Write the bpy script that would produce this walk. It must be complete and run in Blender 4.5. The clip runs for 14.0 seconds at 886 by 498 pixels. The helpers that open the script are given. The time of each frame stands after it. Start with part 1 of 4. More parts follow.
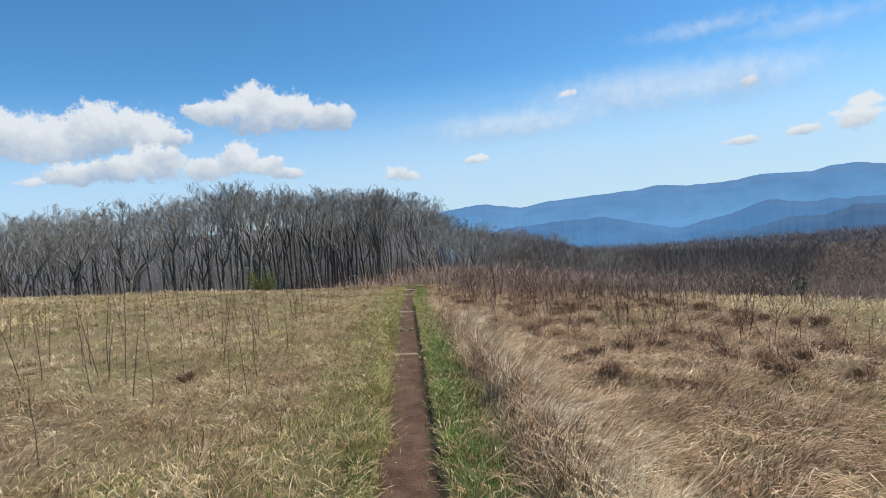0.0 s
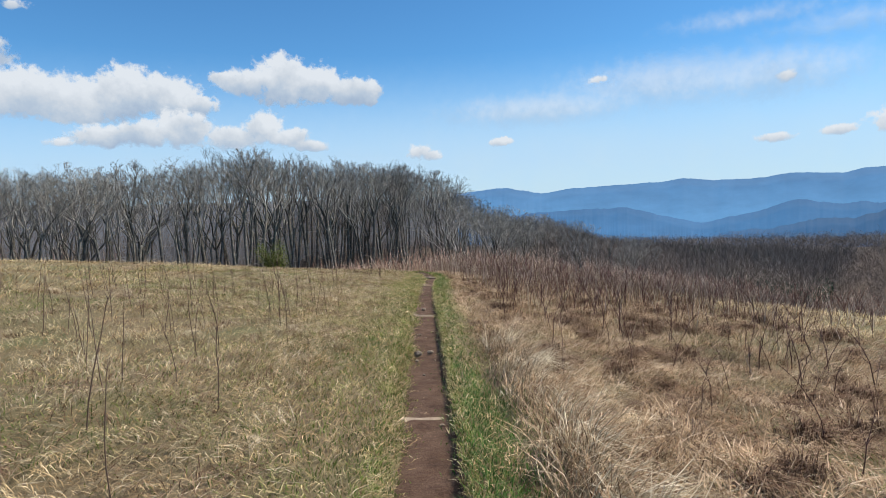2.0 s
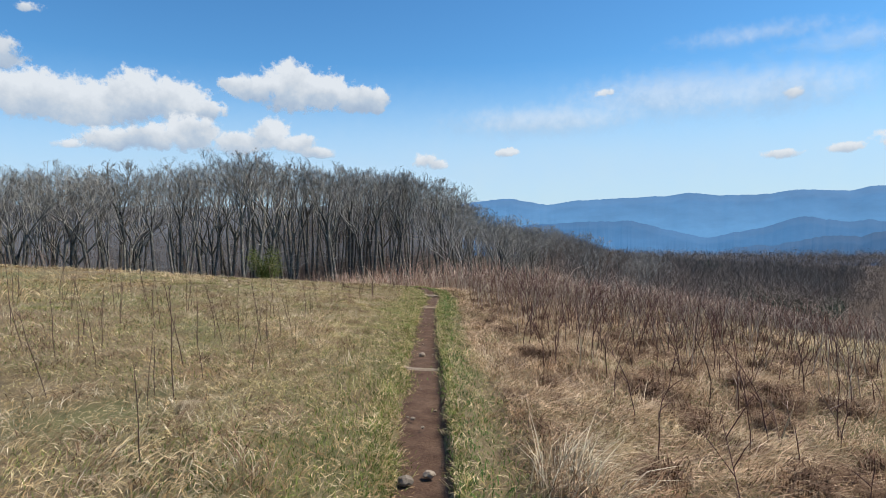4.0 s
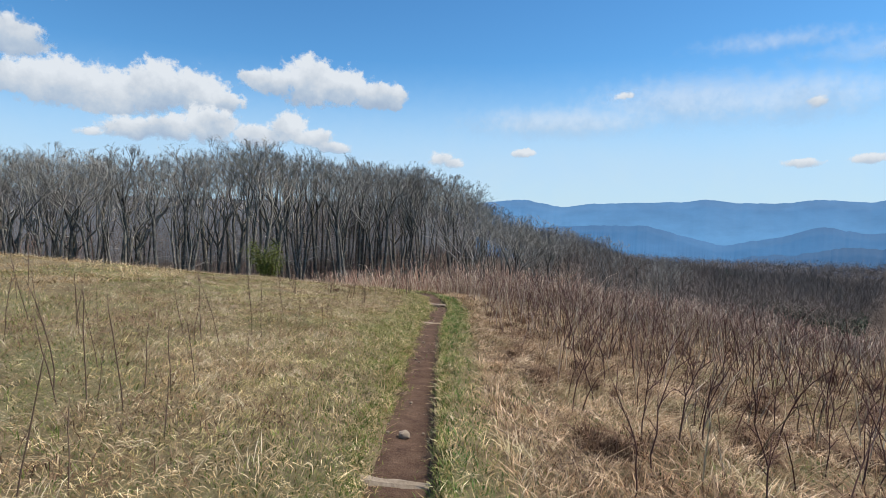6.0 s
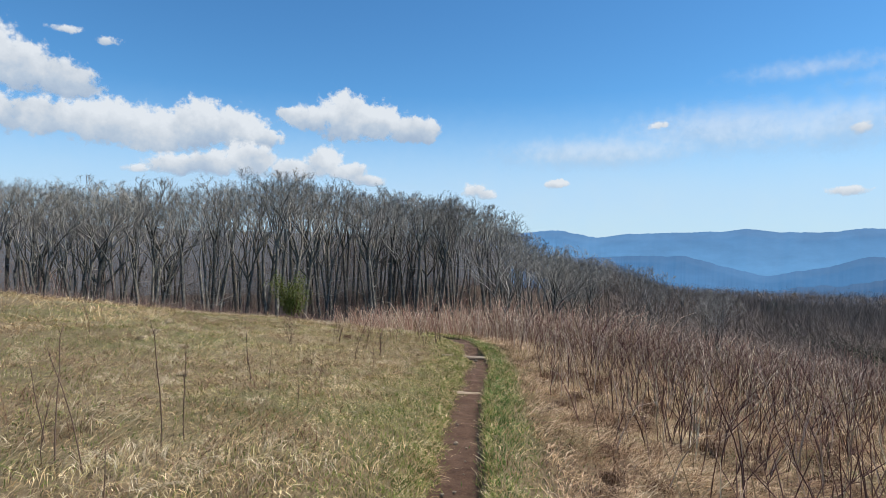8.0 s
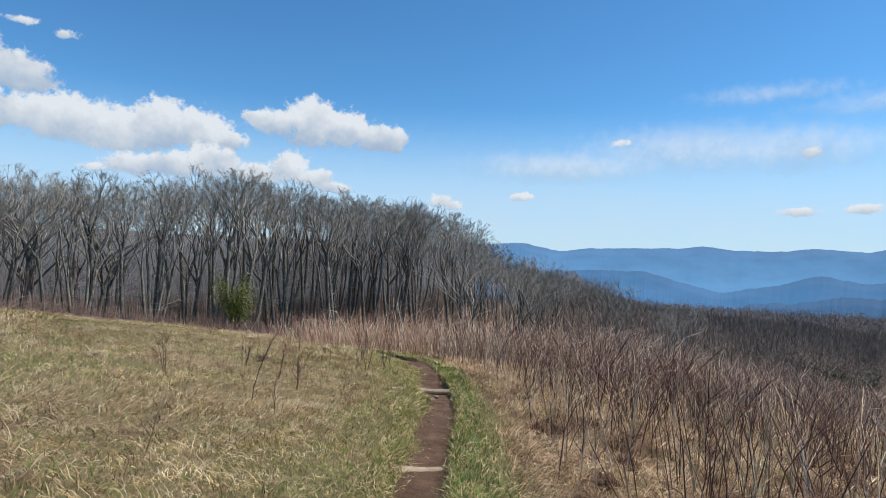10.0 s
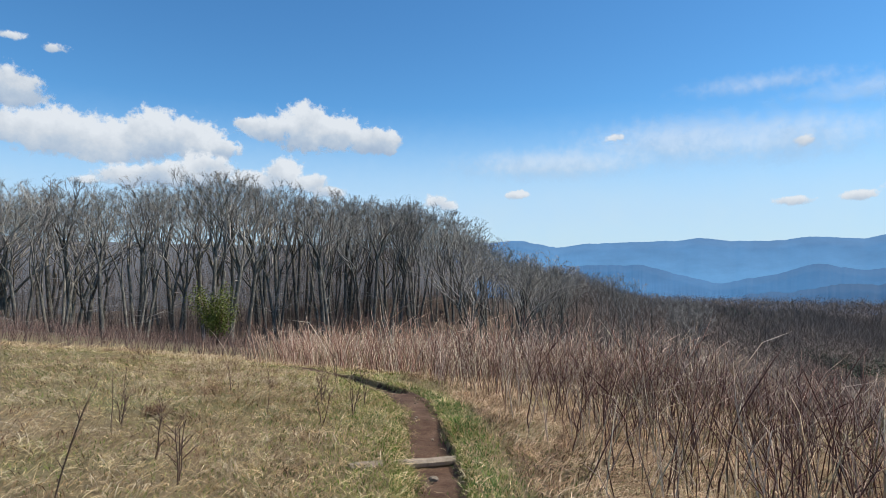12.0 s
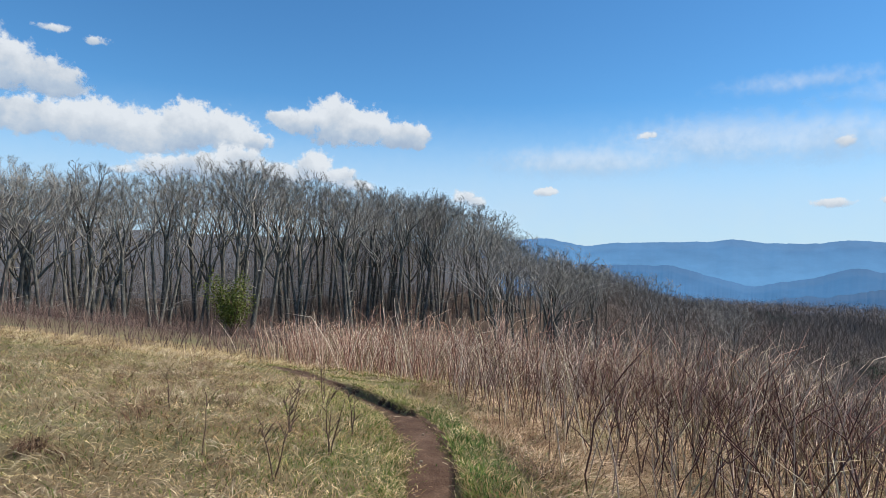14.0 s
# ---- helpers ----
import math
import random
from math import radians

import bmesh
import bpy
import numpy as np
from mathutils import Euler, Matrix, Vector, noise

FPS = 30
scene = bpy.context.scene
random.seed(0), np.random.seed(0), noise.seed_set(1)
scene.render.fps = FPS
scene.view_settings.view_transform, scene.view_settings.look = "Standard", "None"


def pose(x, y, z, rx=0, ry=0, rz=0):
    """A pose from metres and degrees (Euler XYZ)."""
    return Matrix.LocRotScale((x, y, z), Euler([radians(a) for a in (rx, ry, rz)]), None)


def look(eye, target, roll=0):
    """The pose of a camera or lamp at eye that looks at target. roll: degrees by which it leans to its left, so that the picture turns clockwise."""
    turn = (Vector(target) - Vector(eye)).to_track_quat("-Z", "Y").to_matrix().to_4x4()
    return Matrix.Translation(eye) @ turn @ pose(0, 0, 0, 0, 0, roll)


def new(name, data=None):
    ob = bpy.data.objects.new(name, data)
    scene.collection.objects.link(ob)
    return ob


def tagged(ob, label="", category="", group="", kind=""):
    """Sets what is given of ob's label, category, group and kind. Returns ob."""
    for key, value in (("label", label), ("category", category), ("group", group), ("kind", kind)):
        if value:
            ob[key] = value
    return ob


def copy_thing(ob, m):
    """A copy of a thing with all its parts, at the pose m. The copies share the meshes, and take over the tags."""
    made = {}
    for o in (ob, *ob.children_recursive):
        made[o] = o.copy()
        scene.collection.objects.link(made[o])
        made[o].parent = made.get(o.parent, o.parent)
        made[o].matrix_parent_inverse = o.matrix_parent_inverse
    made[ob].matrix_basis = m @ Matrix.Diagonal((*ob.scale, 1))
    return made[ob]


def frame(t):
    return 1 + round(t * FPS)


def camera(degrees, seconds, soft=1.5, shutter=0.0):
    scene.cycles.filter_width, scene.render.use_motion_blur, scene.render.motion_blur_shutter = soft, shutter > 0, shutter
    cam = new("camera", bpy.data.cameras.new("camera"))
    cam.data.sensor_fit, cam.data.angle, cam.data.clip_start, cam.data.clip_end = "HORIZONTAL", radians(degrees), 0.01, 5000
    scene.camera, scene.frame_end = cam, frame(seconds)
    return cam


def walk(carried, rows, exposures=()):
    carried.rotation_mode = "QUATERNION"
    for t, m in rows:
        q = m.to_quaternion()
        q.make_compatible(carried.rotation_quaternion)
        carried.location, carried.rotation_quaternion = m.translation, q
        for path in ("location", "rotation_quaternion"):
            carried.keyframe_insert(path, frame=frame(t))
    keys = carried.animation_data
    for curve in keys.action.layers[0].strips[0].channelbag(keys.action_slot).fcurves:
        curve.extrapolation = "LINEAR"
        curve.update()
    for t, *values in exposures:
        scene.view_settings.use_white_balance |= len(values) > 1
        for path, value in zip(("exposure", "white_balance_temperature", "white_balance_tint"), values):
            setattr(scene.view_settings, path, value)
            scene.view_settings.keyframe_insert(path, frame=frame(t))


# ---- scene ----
cam = camera(75.2, 14.0, soft=0.9)
PATH = [
    (0.0, pose(0.376, -0.000, 1.431, 87.21, 5.52, -4.24)),
    (0.5, pose(0.374, 0.870, 1.369, 86.57, 3.54, -4.04)),
    (1.0, pose(0.377, 1.737, 1.359, 86.67, 2.51, -3.52)),
    (1.5, pose(0.389, 2.611, 1.355, 85.63, 1.55, -2.86)),
    (2.0, pose(0.329, 3.467, 1.351, 85.45, 2.31, -2.23)),
    (2.5, pose(0.368, 4.313, 1.329, 85.42, 1.92, -2.22)),
    (3.0, pose(0.336, 5.190, 1.324, 85.83, 1.68, -1.75)),
    (5.5, pose(0.510, 9.308, 1.011, 86.56, -0.22, -1.69)),
    (6.0, pose(0.539, 10.122, 1.014, 86.26, -0.82, -0.37)),
    (6.5, pose(0.548, 10.887, 1.005, 86.29, -0.57, 0.01)),
    (7.0, pose(0.552, 11.721, 0.985, 87.07, -0.39, 1.76)),
    (7.5, pose(0.453, 12.524, 0.922, 88.03, -0.18, 2.68)),
    (8.0, pose(0.468, 13.298, 0.915, 89.34, -0.46, 2.94)),
    (8.5, pose(0.477, 13.996, 0.818, 89.86, -1.65, 1.85)),
    (9.0, pose(0.453, 14.776, 0.731, 90.08, -2.60, -0.05)),
    (11.5, pose(0.570, 19.186, 0.430, 90.61, -0.79, -0.64)),
    (12.0, pose(0.559, 19.900, 0.389, 90.47, 0.06, -0.84)),
    (12.5, pose(0.525, 20.489, 0.375, 90.39, -0.15, -1.15)),
    (13.0, pose(0.521, 20.983, 0.331, 90.26, -0.00, -1.76)),
    (13.5, pose(0.597, 21.434, 0.205, 89.64, -0.51, -1.07)),
    (14.0, pose(0.629, 21.918, 0.211, 90.00, -1.24, 1.81)),
]
walk(cam, PATH)

# ---------------------------------------------------------------- world, sun
SUN_EL, SUN_AZ = 56.0, 82.0          # azimuth to the right of the way ahead
world = bpy.data.worlds.new("sky")
scene.world = world
world.use_nodes = True
wn, wl = world.node_tree.nodes, world.node_tree.links
sky = wn.new("ShaderNodeTexSky")
sky.sky_type, sky.sun_disc = "NISHITA", False
sky.sun_elevation, sky.sun_rotation = radians(SUN_EL), radians(SUN_AZ)
sky.altitude, sky.air_density, sky.dust_density, sky.ozone_density = 1400, 1.0, 0.35, 2.2
vivid = wn.new("ShaderNodeHueSaturation")
vivid.inputs["Saturation"].default_value = 1.12
vivid.inputs["Hue"].default_value = 0.5
wl.new(sky.outputs[0], vivid.inputs["Color"])
clear = wn.new("ShaderNodeMix")
clear.data_type, clear.blend_type = "RGBA", "MULTIPLY"
clear.inputs[0].default_value, clear.inputs[7].default_value = 1.0, (0.62, 0.985, 1.11, 1)
wl.new(vivid.outputs[0], clear.inputs[6])
wl.new(clear.outputs[2], wn["Background"].inputs[0])
wn["Background"].inputs[1].default_value = 0.12
sun = new("sun", bpy.data.lights.new("sun", "SUN"))
sun.data.energy, sun.data.angle, sun.data.color = 4.7, radians(0.53), (1.0, 0.955, 0.88)
sa, se = radians(SUN_AZ), radians(SUN_EL)
sun.matrix_world = look((60 * math.sin(sa) * math.cos(se), 60 * math.cos(sa) * math.cos(se), 60 * math.sin(se)), (0, 0, 0))
scene.view_settings.exposure = 0.2

# ---------------------------------------------------------------- materials


def mat(name, rough=0.9):
    m = bpy.data.materials.new(name)
    m.use_nodes = True
    b = m.node_tree.nodes["Principled BSDF"]
    b.inputs["Roughness"].default_value = rough
    b.inputs["Specular IOR Level"].default_value = 0.2
    return m, m.node_tree.nodes, m.node_tree.links, b


def ramp(n, stops):
    r = n.new("ShaderNodeValToRGB")
    e = r.color_ramp.elements
    while len(e) < len(stops):
        e.new(0.5)
    for k, (p, c) in zip(e, stops):
        k.position, k.color = p, (*c, 1)
    return r


def noise_tex(n, l, scale, detail=5, rough=0.6, coords=None, stretch=None):
    t = n.new("ShaderNodeTexNoise")
    t.inputs["Scale"].default_value, t.inputs["Detail"].default_value, t.inputs["Roughness"].default_value = scale, detail, rough
    if coords is not None:
        if stretch:
            mp = n.new("ShaderNodeMapping")
            mp.inputs["Scale"].default_value = stretch
            l.new(coords, mp.inputs[0])
            l.new(mp.outputs[0], t.inputs["Vector"])
        else:
            l.new(coords, t.inputs["Vector"])
    return t


def mix(n, l, kind, fac, a, b):
    m = n.new("ShaderNodeMix")
    m.data_type, m.blend_type = "RGBA", kind
    for sock, v in ((0, fac), (6, a), (7, b)):
        if isinstance(v, bpy.types.NodeSocket):
            l.new(v, m.inputs[sock])
        else:
            m.inputs[sock].default_value = v if sock == 0 else (*v, 1)
    return m.outputs[2]


def varied(name, stops, patch=(), scale=0.5, rough=0.9, soft=0.0, locks=0.0):
    """Plant matter: colour by piece, drifting over larger patches."""
    m, n, l, b = mat(name, rough)
    g = n.new("ShaderNodeNewGeometry")
    r = ramp(n, stops)
    l.new(g.outputs["Random Per Island"], r.inputs[0])
    c = r.outputs[0]
    if patch:
        t = noise_tex(n, l, scale, 4, 0.6, g.outputs["Position"])
        p = ramp(n, patch)
        l.new(t.outputs[0], p.inputs[0])
        c = mix(n, l, "MULTIPLY", 1.0, c, p.outputs[0])
    if locks:
        t = noise_tex(n, l, locks, 3, 0.6, g.outputs["Position"], (1, 0.55, 0.6))
        p = ramp(n, [(0.34, (0.58, 0.53, 0.47)), (0.5, (1.0, 0.98, 0.96)), (0.66, (1.38, 1.36, 1.32))])
        l.new(t.outputs[0], p.inputs[0])
        c = mix(n, l, "MULTIPLY", 1.0, c, p.outputs[0])
    l.new(c, b.inputs["Base Color"])
    if soft:
        tr = n.new("ShaderNodeBsdfTranslucent")
        l.new(c, tr.inputs[0])
        ms = n.new("ShaderNodeMixShader")
        ms.inputs[0].default_value = soft
        l.new(b.outputs[0], ms.inputs[1])
        l.new(tr.outputs[0], ms.inputs[2])
        l.new(ms.outputs[0], n["Material Output"].inputs[0])
    return m


def ground_material():
    m, n, l, b = mat("meadow_ground", 0.95)
    g = n.new("ShaderNodeNewGeometry")
    pos = g.outputs["Position"]
    fine = noise_tex(n, l, 14, 8, 0.75, pos, (1, 0.6, 1))
    r = ramp(n, [(0.25, (0.06, 0.042, 0.024)), (0.45, (0.17, 0.122, 0.065)), (0.6, (0.26, 0.195, 0.105)), (0.8, (0.42, 0.33, 0.19))])
    l.new(fine.outputs[0], r.inputs[0])
    big = noise_tex(n, l, 0.35, 5, 0.6, pos)
    gr = ramp(n, [(0.45, (0, 0, 0)), (0.68, (0.75, 0.75, 0.75))])
    l.new(big.outputs[0], gr.inputs[0])
    c = mix(n, l, "MIX", gr.outputs[0], r.outputs[0], (0.13, 0.14, 0.05))
    # far off the meadow gives way to leafless woodland floor
    wood = n.new("ShaderNodeMapRange")
    wood.inputs["From Min"].default_value, wood.inputs["From Max"].default_value = 44, 56
    vd = n.new("ShaderNodeVectorMath")
    vd.operation = "DISTANCE"
    vd.inputs[1].default_value = (-4, 4, 0)
    l.new(pos, vd.inputs[0])
    l.new(vd.outputs["Value"], wood.inputs["Value"])
    wnz = noise_tex(n, l, 0.05, 6, 0.7, pos)
    wr = ramp(n, [(0.3, (0.05, 0.035, 0.025)), (0.55, (0.10, 0.07, 0.048)), (0.75, (0.14, 0.105, 0.07))])
    l.new(wnz.outputs[0], wr.inputs[0])
    c = mix(n, l, "MIX", wood.outputs[0], c, wr.outputs[0])
    l.new(c, b.inputs["Base Color"])
    bp = n.new("ShaderNodeBump")
    bp.inputs["Strength"].default_value, bp.inputs["Distance"].default_value = 0.8, 0.05
    l.new(fine.outputs[0], bp.inputs["Height"])
    l.new(bp.outputs[0], b.inputs["Normal"])
    return m


def dirt_material():
    m, n, l, b = mat("trodden_earth", 0.95)
    g = n.new("ShaderNodeNewGeometry")
    pos = g.outputs["Position"]
    a = noise_tex(n, l, 5, 6, 0.65, pos)
    r = ramp(n, [(0.3, (0.068, 0.037, 0.022)), (0.5, (0.115, 0.066, 0.041)), (0.7, (0.168, 0.104, 0.067))])
    l.new(a.outputs[0], r.inputs[0])
    f = noise_tex(n, l, 60, 6, 0.7, pos)
    fr = ramp(n, [(0.35, (0.62, 0.6, 0.58)), (0.6, (1.05, 1.05, 1.05)), (0.72, (1.6, 1.55, 1.45))])
    l.new(f.outputs[0], fr.inputs[0])
    c = mix(n, l, "MULTIPLY", 1.0, r.outputs[0], fr.outputs[0])
    l.new(c, b.inputs["Base Color"])
    bp = n.new("ShaderNodeBump")
    bp.inputs["Strength"].default_value, bp.inputs["Distance"].default_value = 0.7, 0.02
    l.new(f.outputs[0], bp.inputs["Height"])
    l.new(bp.outputs[0], b.inputs["Normal"])
    return m


def bark_material(name, stops, scale=6):
    m, n, l, b = mat(name, 0.9)
    g = n.new("ShaderNodeNewGeometry")
    t = noise_tex(n, l, scale, 5, 0.7, g.outputs["Position"], (1, 1, 0.25))
    r = ramp(n, stops)
    l.new(t.outputs[0], r.inputs[0])
    o = n.new("ShaderNodeObjectInfo")
    v = ramp(n, [(0.0, (0.7, 0.7, 0.72)), (1.0, (1.2, 1.15, 1.1))])
    l.new(o.outputs["Random"], v.inputs[0])
    l.new(mix(n, l, "MULTIPLY", 1.0, r.outputs[0], v.outputs[0]), b.inputs["Base Color"])
    bp = n.new("ShaderNodeBump")
    bp.inputs["Strength"].default_value, bp.inputs["Distance"].default_value = 0.6, 0.03
    l.new(t.outputs[0], bp.inputs["Height"])
    l.new(bp.outputs[0], b.inputs["Normal"])
    return m


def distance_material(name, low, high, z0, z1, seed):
    """Far ridges glowing in the painted haze of miles of air, graded by height."""
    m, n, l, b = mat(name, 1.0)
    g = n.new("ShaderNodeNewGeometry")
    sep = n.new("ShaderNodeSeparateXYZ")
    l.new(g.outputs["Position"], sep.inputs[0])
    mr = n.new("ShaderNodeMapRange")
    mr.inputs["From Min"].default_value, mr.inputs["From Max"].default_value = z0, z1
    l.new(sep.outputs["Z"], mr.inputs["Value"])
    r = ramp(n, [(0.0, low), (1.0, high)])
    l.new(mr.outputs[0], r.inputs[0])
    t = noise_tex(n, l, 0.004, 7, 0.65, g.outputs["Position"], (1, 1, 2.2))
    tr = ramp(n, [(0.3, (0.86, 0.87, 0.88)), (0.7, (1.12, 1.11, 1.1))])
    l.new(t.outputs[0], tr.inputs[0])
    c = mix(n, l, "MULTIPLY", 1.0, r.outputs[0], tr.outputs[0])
    # the haze tint is given off as emission, over a near-black base
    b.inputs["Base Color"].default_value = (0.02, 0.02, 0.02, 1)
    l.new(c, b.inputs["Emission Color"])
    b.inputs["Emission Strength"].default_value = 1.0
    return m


M_GROUND = ground_material()
M_DIRT = dirt_material()
M_BARK = bark_material("grey_bark", [(0.3, (0.06, 0.053, 0.044)), (0.52, (0.15, 0.138, 0.113)), (0.72, (0.38, 0.36, 0.31))])
M_TWIG = bark_material("fine_twigs", [(0.3, (0.165, 0.152, 0.132)), (0.7, (0.37, 0.345, 0.305))], 1.5)
M_FARTWIG = varied("far_bare_wood", [(0.0, (0.125, 0.097, 0.08)), (0.5, (0.165, 0.13, 0.108)), (1.0, (0.225, 0.18, 0.15))])
M_BRUSH = varied("red_brown_brush", [(0.0, (0.09, 0.055, 0.046)), (0.5, (0.165, 0.105, 0.085)), (1.0, (0.29, 0.205, 0.16))])
M_DRY = varied("dry_grass", [(0.0, (0.12, 0.075, 0.04)), (0.25, (0.35, 0.25, 0.13)), (0.6, (0.58, 0.455, 0.265)), (0.85, (0.70, 0.585, 0.385)), (1.0, (0.80, 0.71, 0.52))],
               [(0.3, (0.62, 0.5, 0.38)), (0.42, (0.95, 0.86, 0.74)), (0.52, (1.15, 1.1, 1.02)), (0.62, (0.84, 0.86, 0.64)), (0.72, (1.1, 1.04, 0.95))], 1.1, 0.85, 0.16, locks=5.5)
M_SLOPE = varied("slope_grass", [(0.0, (0.10, 0.058, 0.034)), (0.25, (0.28, 0.19, 0.112)), (0.6, (0.49, 0.365, 0.23)), (0.85, (0.66, 0.53, 0.37)), (1.0, (0.82, 0.72, 0.55))],
                 [(0.3, (0.55, 0.42, 0.34)), (0.45, (0.95, 0.85, 0.76)), (0.58, (1.12, 1.05, 0.98)), (0.7, (0.84, 0.86, 0.66))], 1.3, 0.85, 0.12, locks=4.5)
M_GREEN = varied("green_grass", [(0.0, (0.07, 0.105, 0.018)), (0.5, (0.15, 0.20, 0.042)), (0.82, (0.26, 0.295, 0.085)), (1.0, (0.50, 0.44, 0.22))],
                 [(0.3, (0.8, 0.85, 0.75)), (0.7, (1.1, 1.05, 1.0))], 0.8, 0.8, 0.35, locks=6.0)
M_LUSH = varied("lush_green_grass", [(0.0, (0.045, 0.10, 0.018)), (0.5, (0.09, 0.18, 0.04)), (0.85, (0.15, 0.24, 0.065)), (1.0, (0.32, 0.34, 0.13))], (), 1, 0.75, 0.35, locks=6.0)
M_STRAW = varied("pale_straw", [(0.0, (0.26, 0.18, 0.10)), (0.5, (0.50, 0.39, 0.245)), (1.0, (0.80, 0.70, 0.51))], (), 1, 0.8, 0.14, locks=5.0)
M_CANE = varied("bramble_canes", [(0.0, (0.08, 0.034, 0.027)), (0.35, (0.19, 0.095, 0.07)), (0.6, (0.33, 0.205, 0.15)), (1.0, (0.70, 0.57, 0.45))])
M_DARKCANE = varied("dark_bramble_cane", [(0.0, (0.06, 0.029, 0.024)), (0.6, (0.13, 0.068, 0.054)), (1.0, (0.27, 0.165, 0.13))])
M_TANCANE = varied("tan_dead_cane", [(0.0, (0.20, 0.09, 0.065)), (0.35, (0.40, 0.22, 0.155)), (0.75, (0.60, 0.41, 0.295)), (1.0, (0.80, 0.66, 0.50))])
M_STALK = varied("brown_stalk", [(0.0, (0.09, 0.055, 0.04)), (1.0, (0.2, 0.13, 0.09))])
M_TUFT = varied("russet_tussock", [(0.0, (0.10, 0.052, 0.03)), (0.6, (0.225, 0.135, 0.08)), (1.0, (0.40, 0.285, 0.175))], (), 1, 0.85, 0.2, locks=5.0)
M_LEAF = varied("evergreen_leaf", [(0.0, (0.07, 0.09, 0.015)), (0.6, (0.14, 0.16, 0.03)), (1.0, (0.22, 0.23, 0.06))], (), 1, 0.6, 0.2)
M_FARGREEN = varied("far_evergreen", [(0.0, (0.045, 0.07, 0.04)), (1.0, (0.10, 0.135, 0.08))])
M_STONE = bark_material("pale_stone", [(0.3, (0.19, 0.15, 0.105)), (0.7, (0.38, 0.31, 0.23))], 9)
M_TIMBER = bark_material("weathered_timber", [(0.3, (0.23, 0.175, 0.12)), (0.7, (0.45, 0.36, 0.26))], 12)

# ---------------------------------------------------------------- lie of the land
GY = (-300, -120, -40, 0, 3.5, 5.3, 7, 8.8, 10.6, 12.3, 14.1, 15.8, 17.6, 19.4, 21.1, 22.9, 24.6, 26.4, 28.2, 29.9, 31.7, 33.4, 35.2, 38.7, 44, 53, 70, 110, 200, 500, 5000)
GZ = (-25, -2, 0.4, 0, -.06, -.11, -.24, -.36, -.43, -.485, -.57, -.71, -.835, -.94, -1.08, -1.21, -1.33, -1.45, -1.61, -1.83, -2.13, -2.5, -2.9, -3.7, -4.7, -5.9, -8.2, -14, -28, -80, -1200)
TRAIL_Y = (-5000, 0, 8, 16, 19, 21, 23.2, 24.4, 25.5, 26.5, 27.2, 27.9, 28.6, 29.3, 30.0, 31.0, 33.0, 36.0, 40, 5000)
TRAIL_X = (0.25, 0.25, 0.29, 0.32, 0.36, 0.42, 0.56, 0.56, 0.49, 0.39, 0.27, 0.06, -0.27, -0.68, -1.12, -1.8, -3.1, -4.6, -5.6, -6.0)
WORN_Y, WORN_Z = (0, 6, 14, 20, 24, 25.2, 26, 26.5, 28, 28.4, 29.9, 30.5, 40), (0, 0.012, 0.03, 0.012, -0.01, 0.02, 0.015, -0.035, -0.035, 0.025, 0.035, -0.045, -0.045)
CREST_S = (-200, -50, 0, 38, 58, 66, 88, 114, 160, 215, 340, 600, 1300, 6000)
CREST_Z = (-16, -11, -12, -12, -12, -9.6, -10.5, -13.2, -24, -30.0, -43, -66, -160, -900)


def trail_x(y):
    return np.interp(y, TRAIL_Y, TRAIL_X)


def worn(y):
    """How much deeper the tread is cut further along."""
    return np.interp(y, WORN_Y, WORN_Z)


def hill(x, y):
    """The grassy dome and the woods and valley round it, without small relief."""
    x, y = np.asarray(x, float), np.asarray(y, float)
    g = np.interp(y, GY, GZ)
    xr = np.maximum(x - 0.31, 0)
    xl = np.maximum(0.31 - x, 0)
    g = g + 0.075 * np.minimum(xl, 50) - 0.05 * np.maximum(xl - 60, 0)
    g = g - 0.05 * np.clip(xr - 3.5, 0, 9) * np.clip((y - 16) / 8, 0, 1)
    g = g - 0.10 * np.minimum(xr, 12) - 0.17 * np.clip(xr - 12, 0, 20) - 0.23 * np.maximum(xr - 32, 0)
    fall = np.clip((y - 57) / 16, 0, 1) * np.clip((14 - x) / 14, 0, 1)
    g = g - 4.2 * fall * fall * (3 - 2 * fall)
    s = (x + 34) * .651 + (y - 87) * .759
    n = (x + 34) * .759 - (y - 87) * .651
    spur = np.interp(s, CREST_S, CREST_Z) - 0.26 * np.maximum(n - 4, 0) - 0.12 * np.maximum(-n - 25, 0)
    floor = -46 + 3 * np.sin(x / 90.0) * np.cos(y / 110.0) - 0.2 * np.maximum(np.hypot(x, y) - 560, 0)
    k = 2.5
    top = np.maximum(np.maximum(g, spur), floor)
    return top + np.log(np.exp((g - top) / k) + np.exp((spur - top) / k) + np.exp((floor - top) / k)) * k


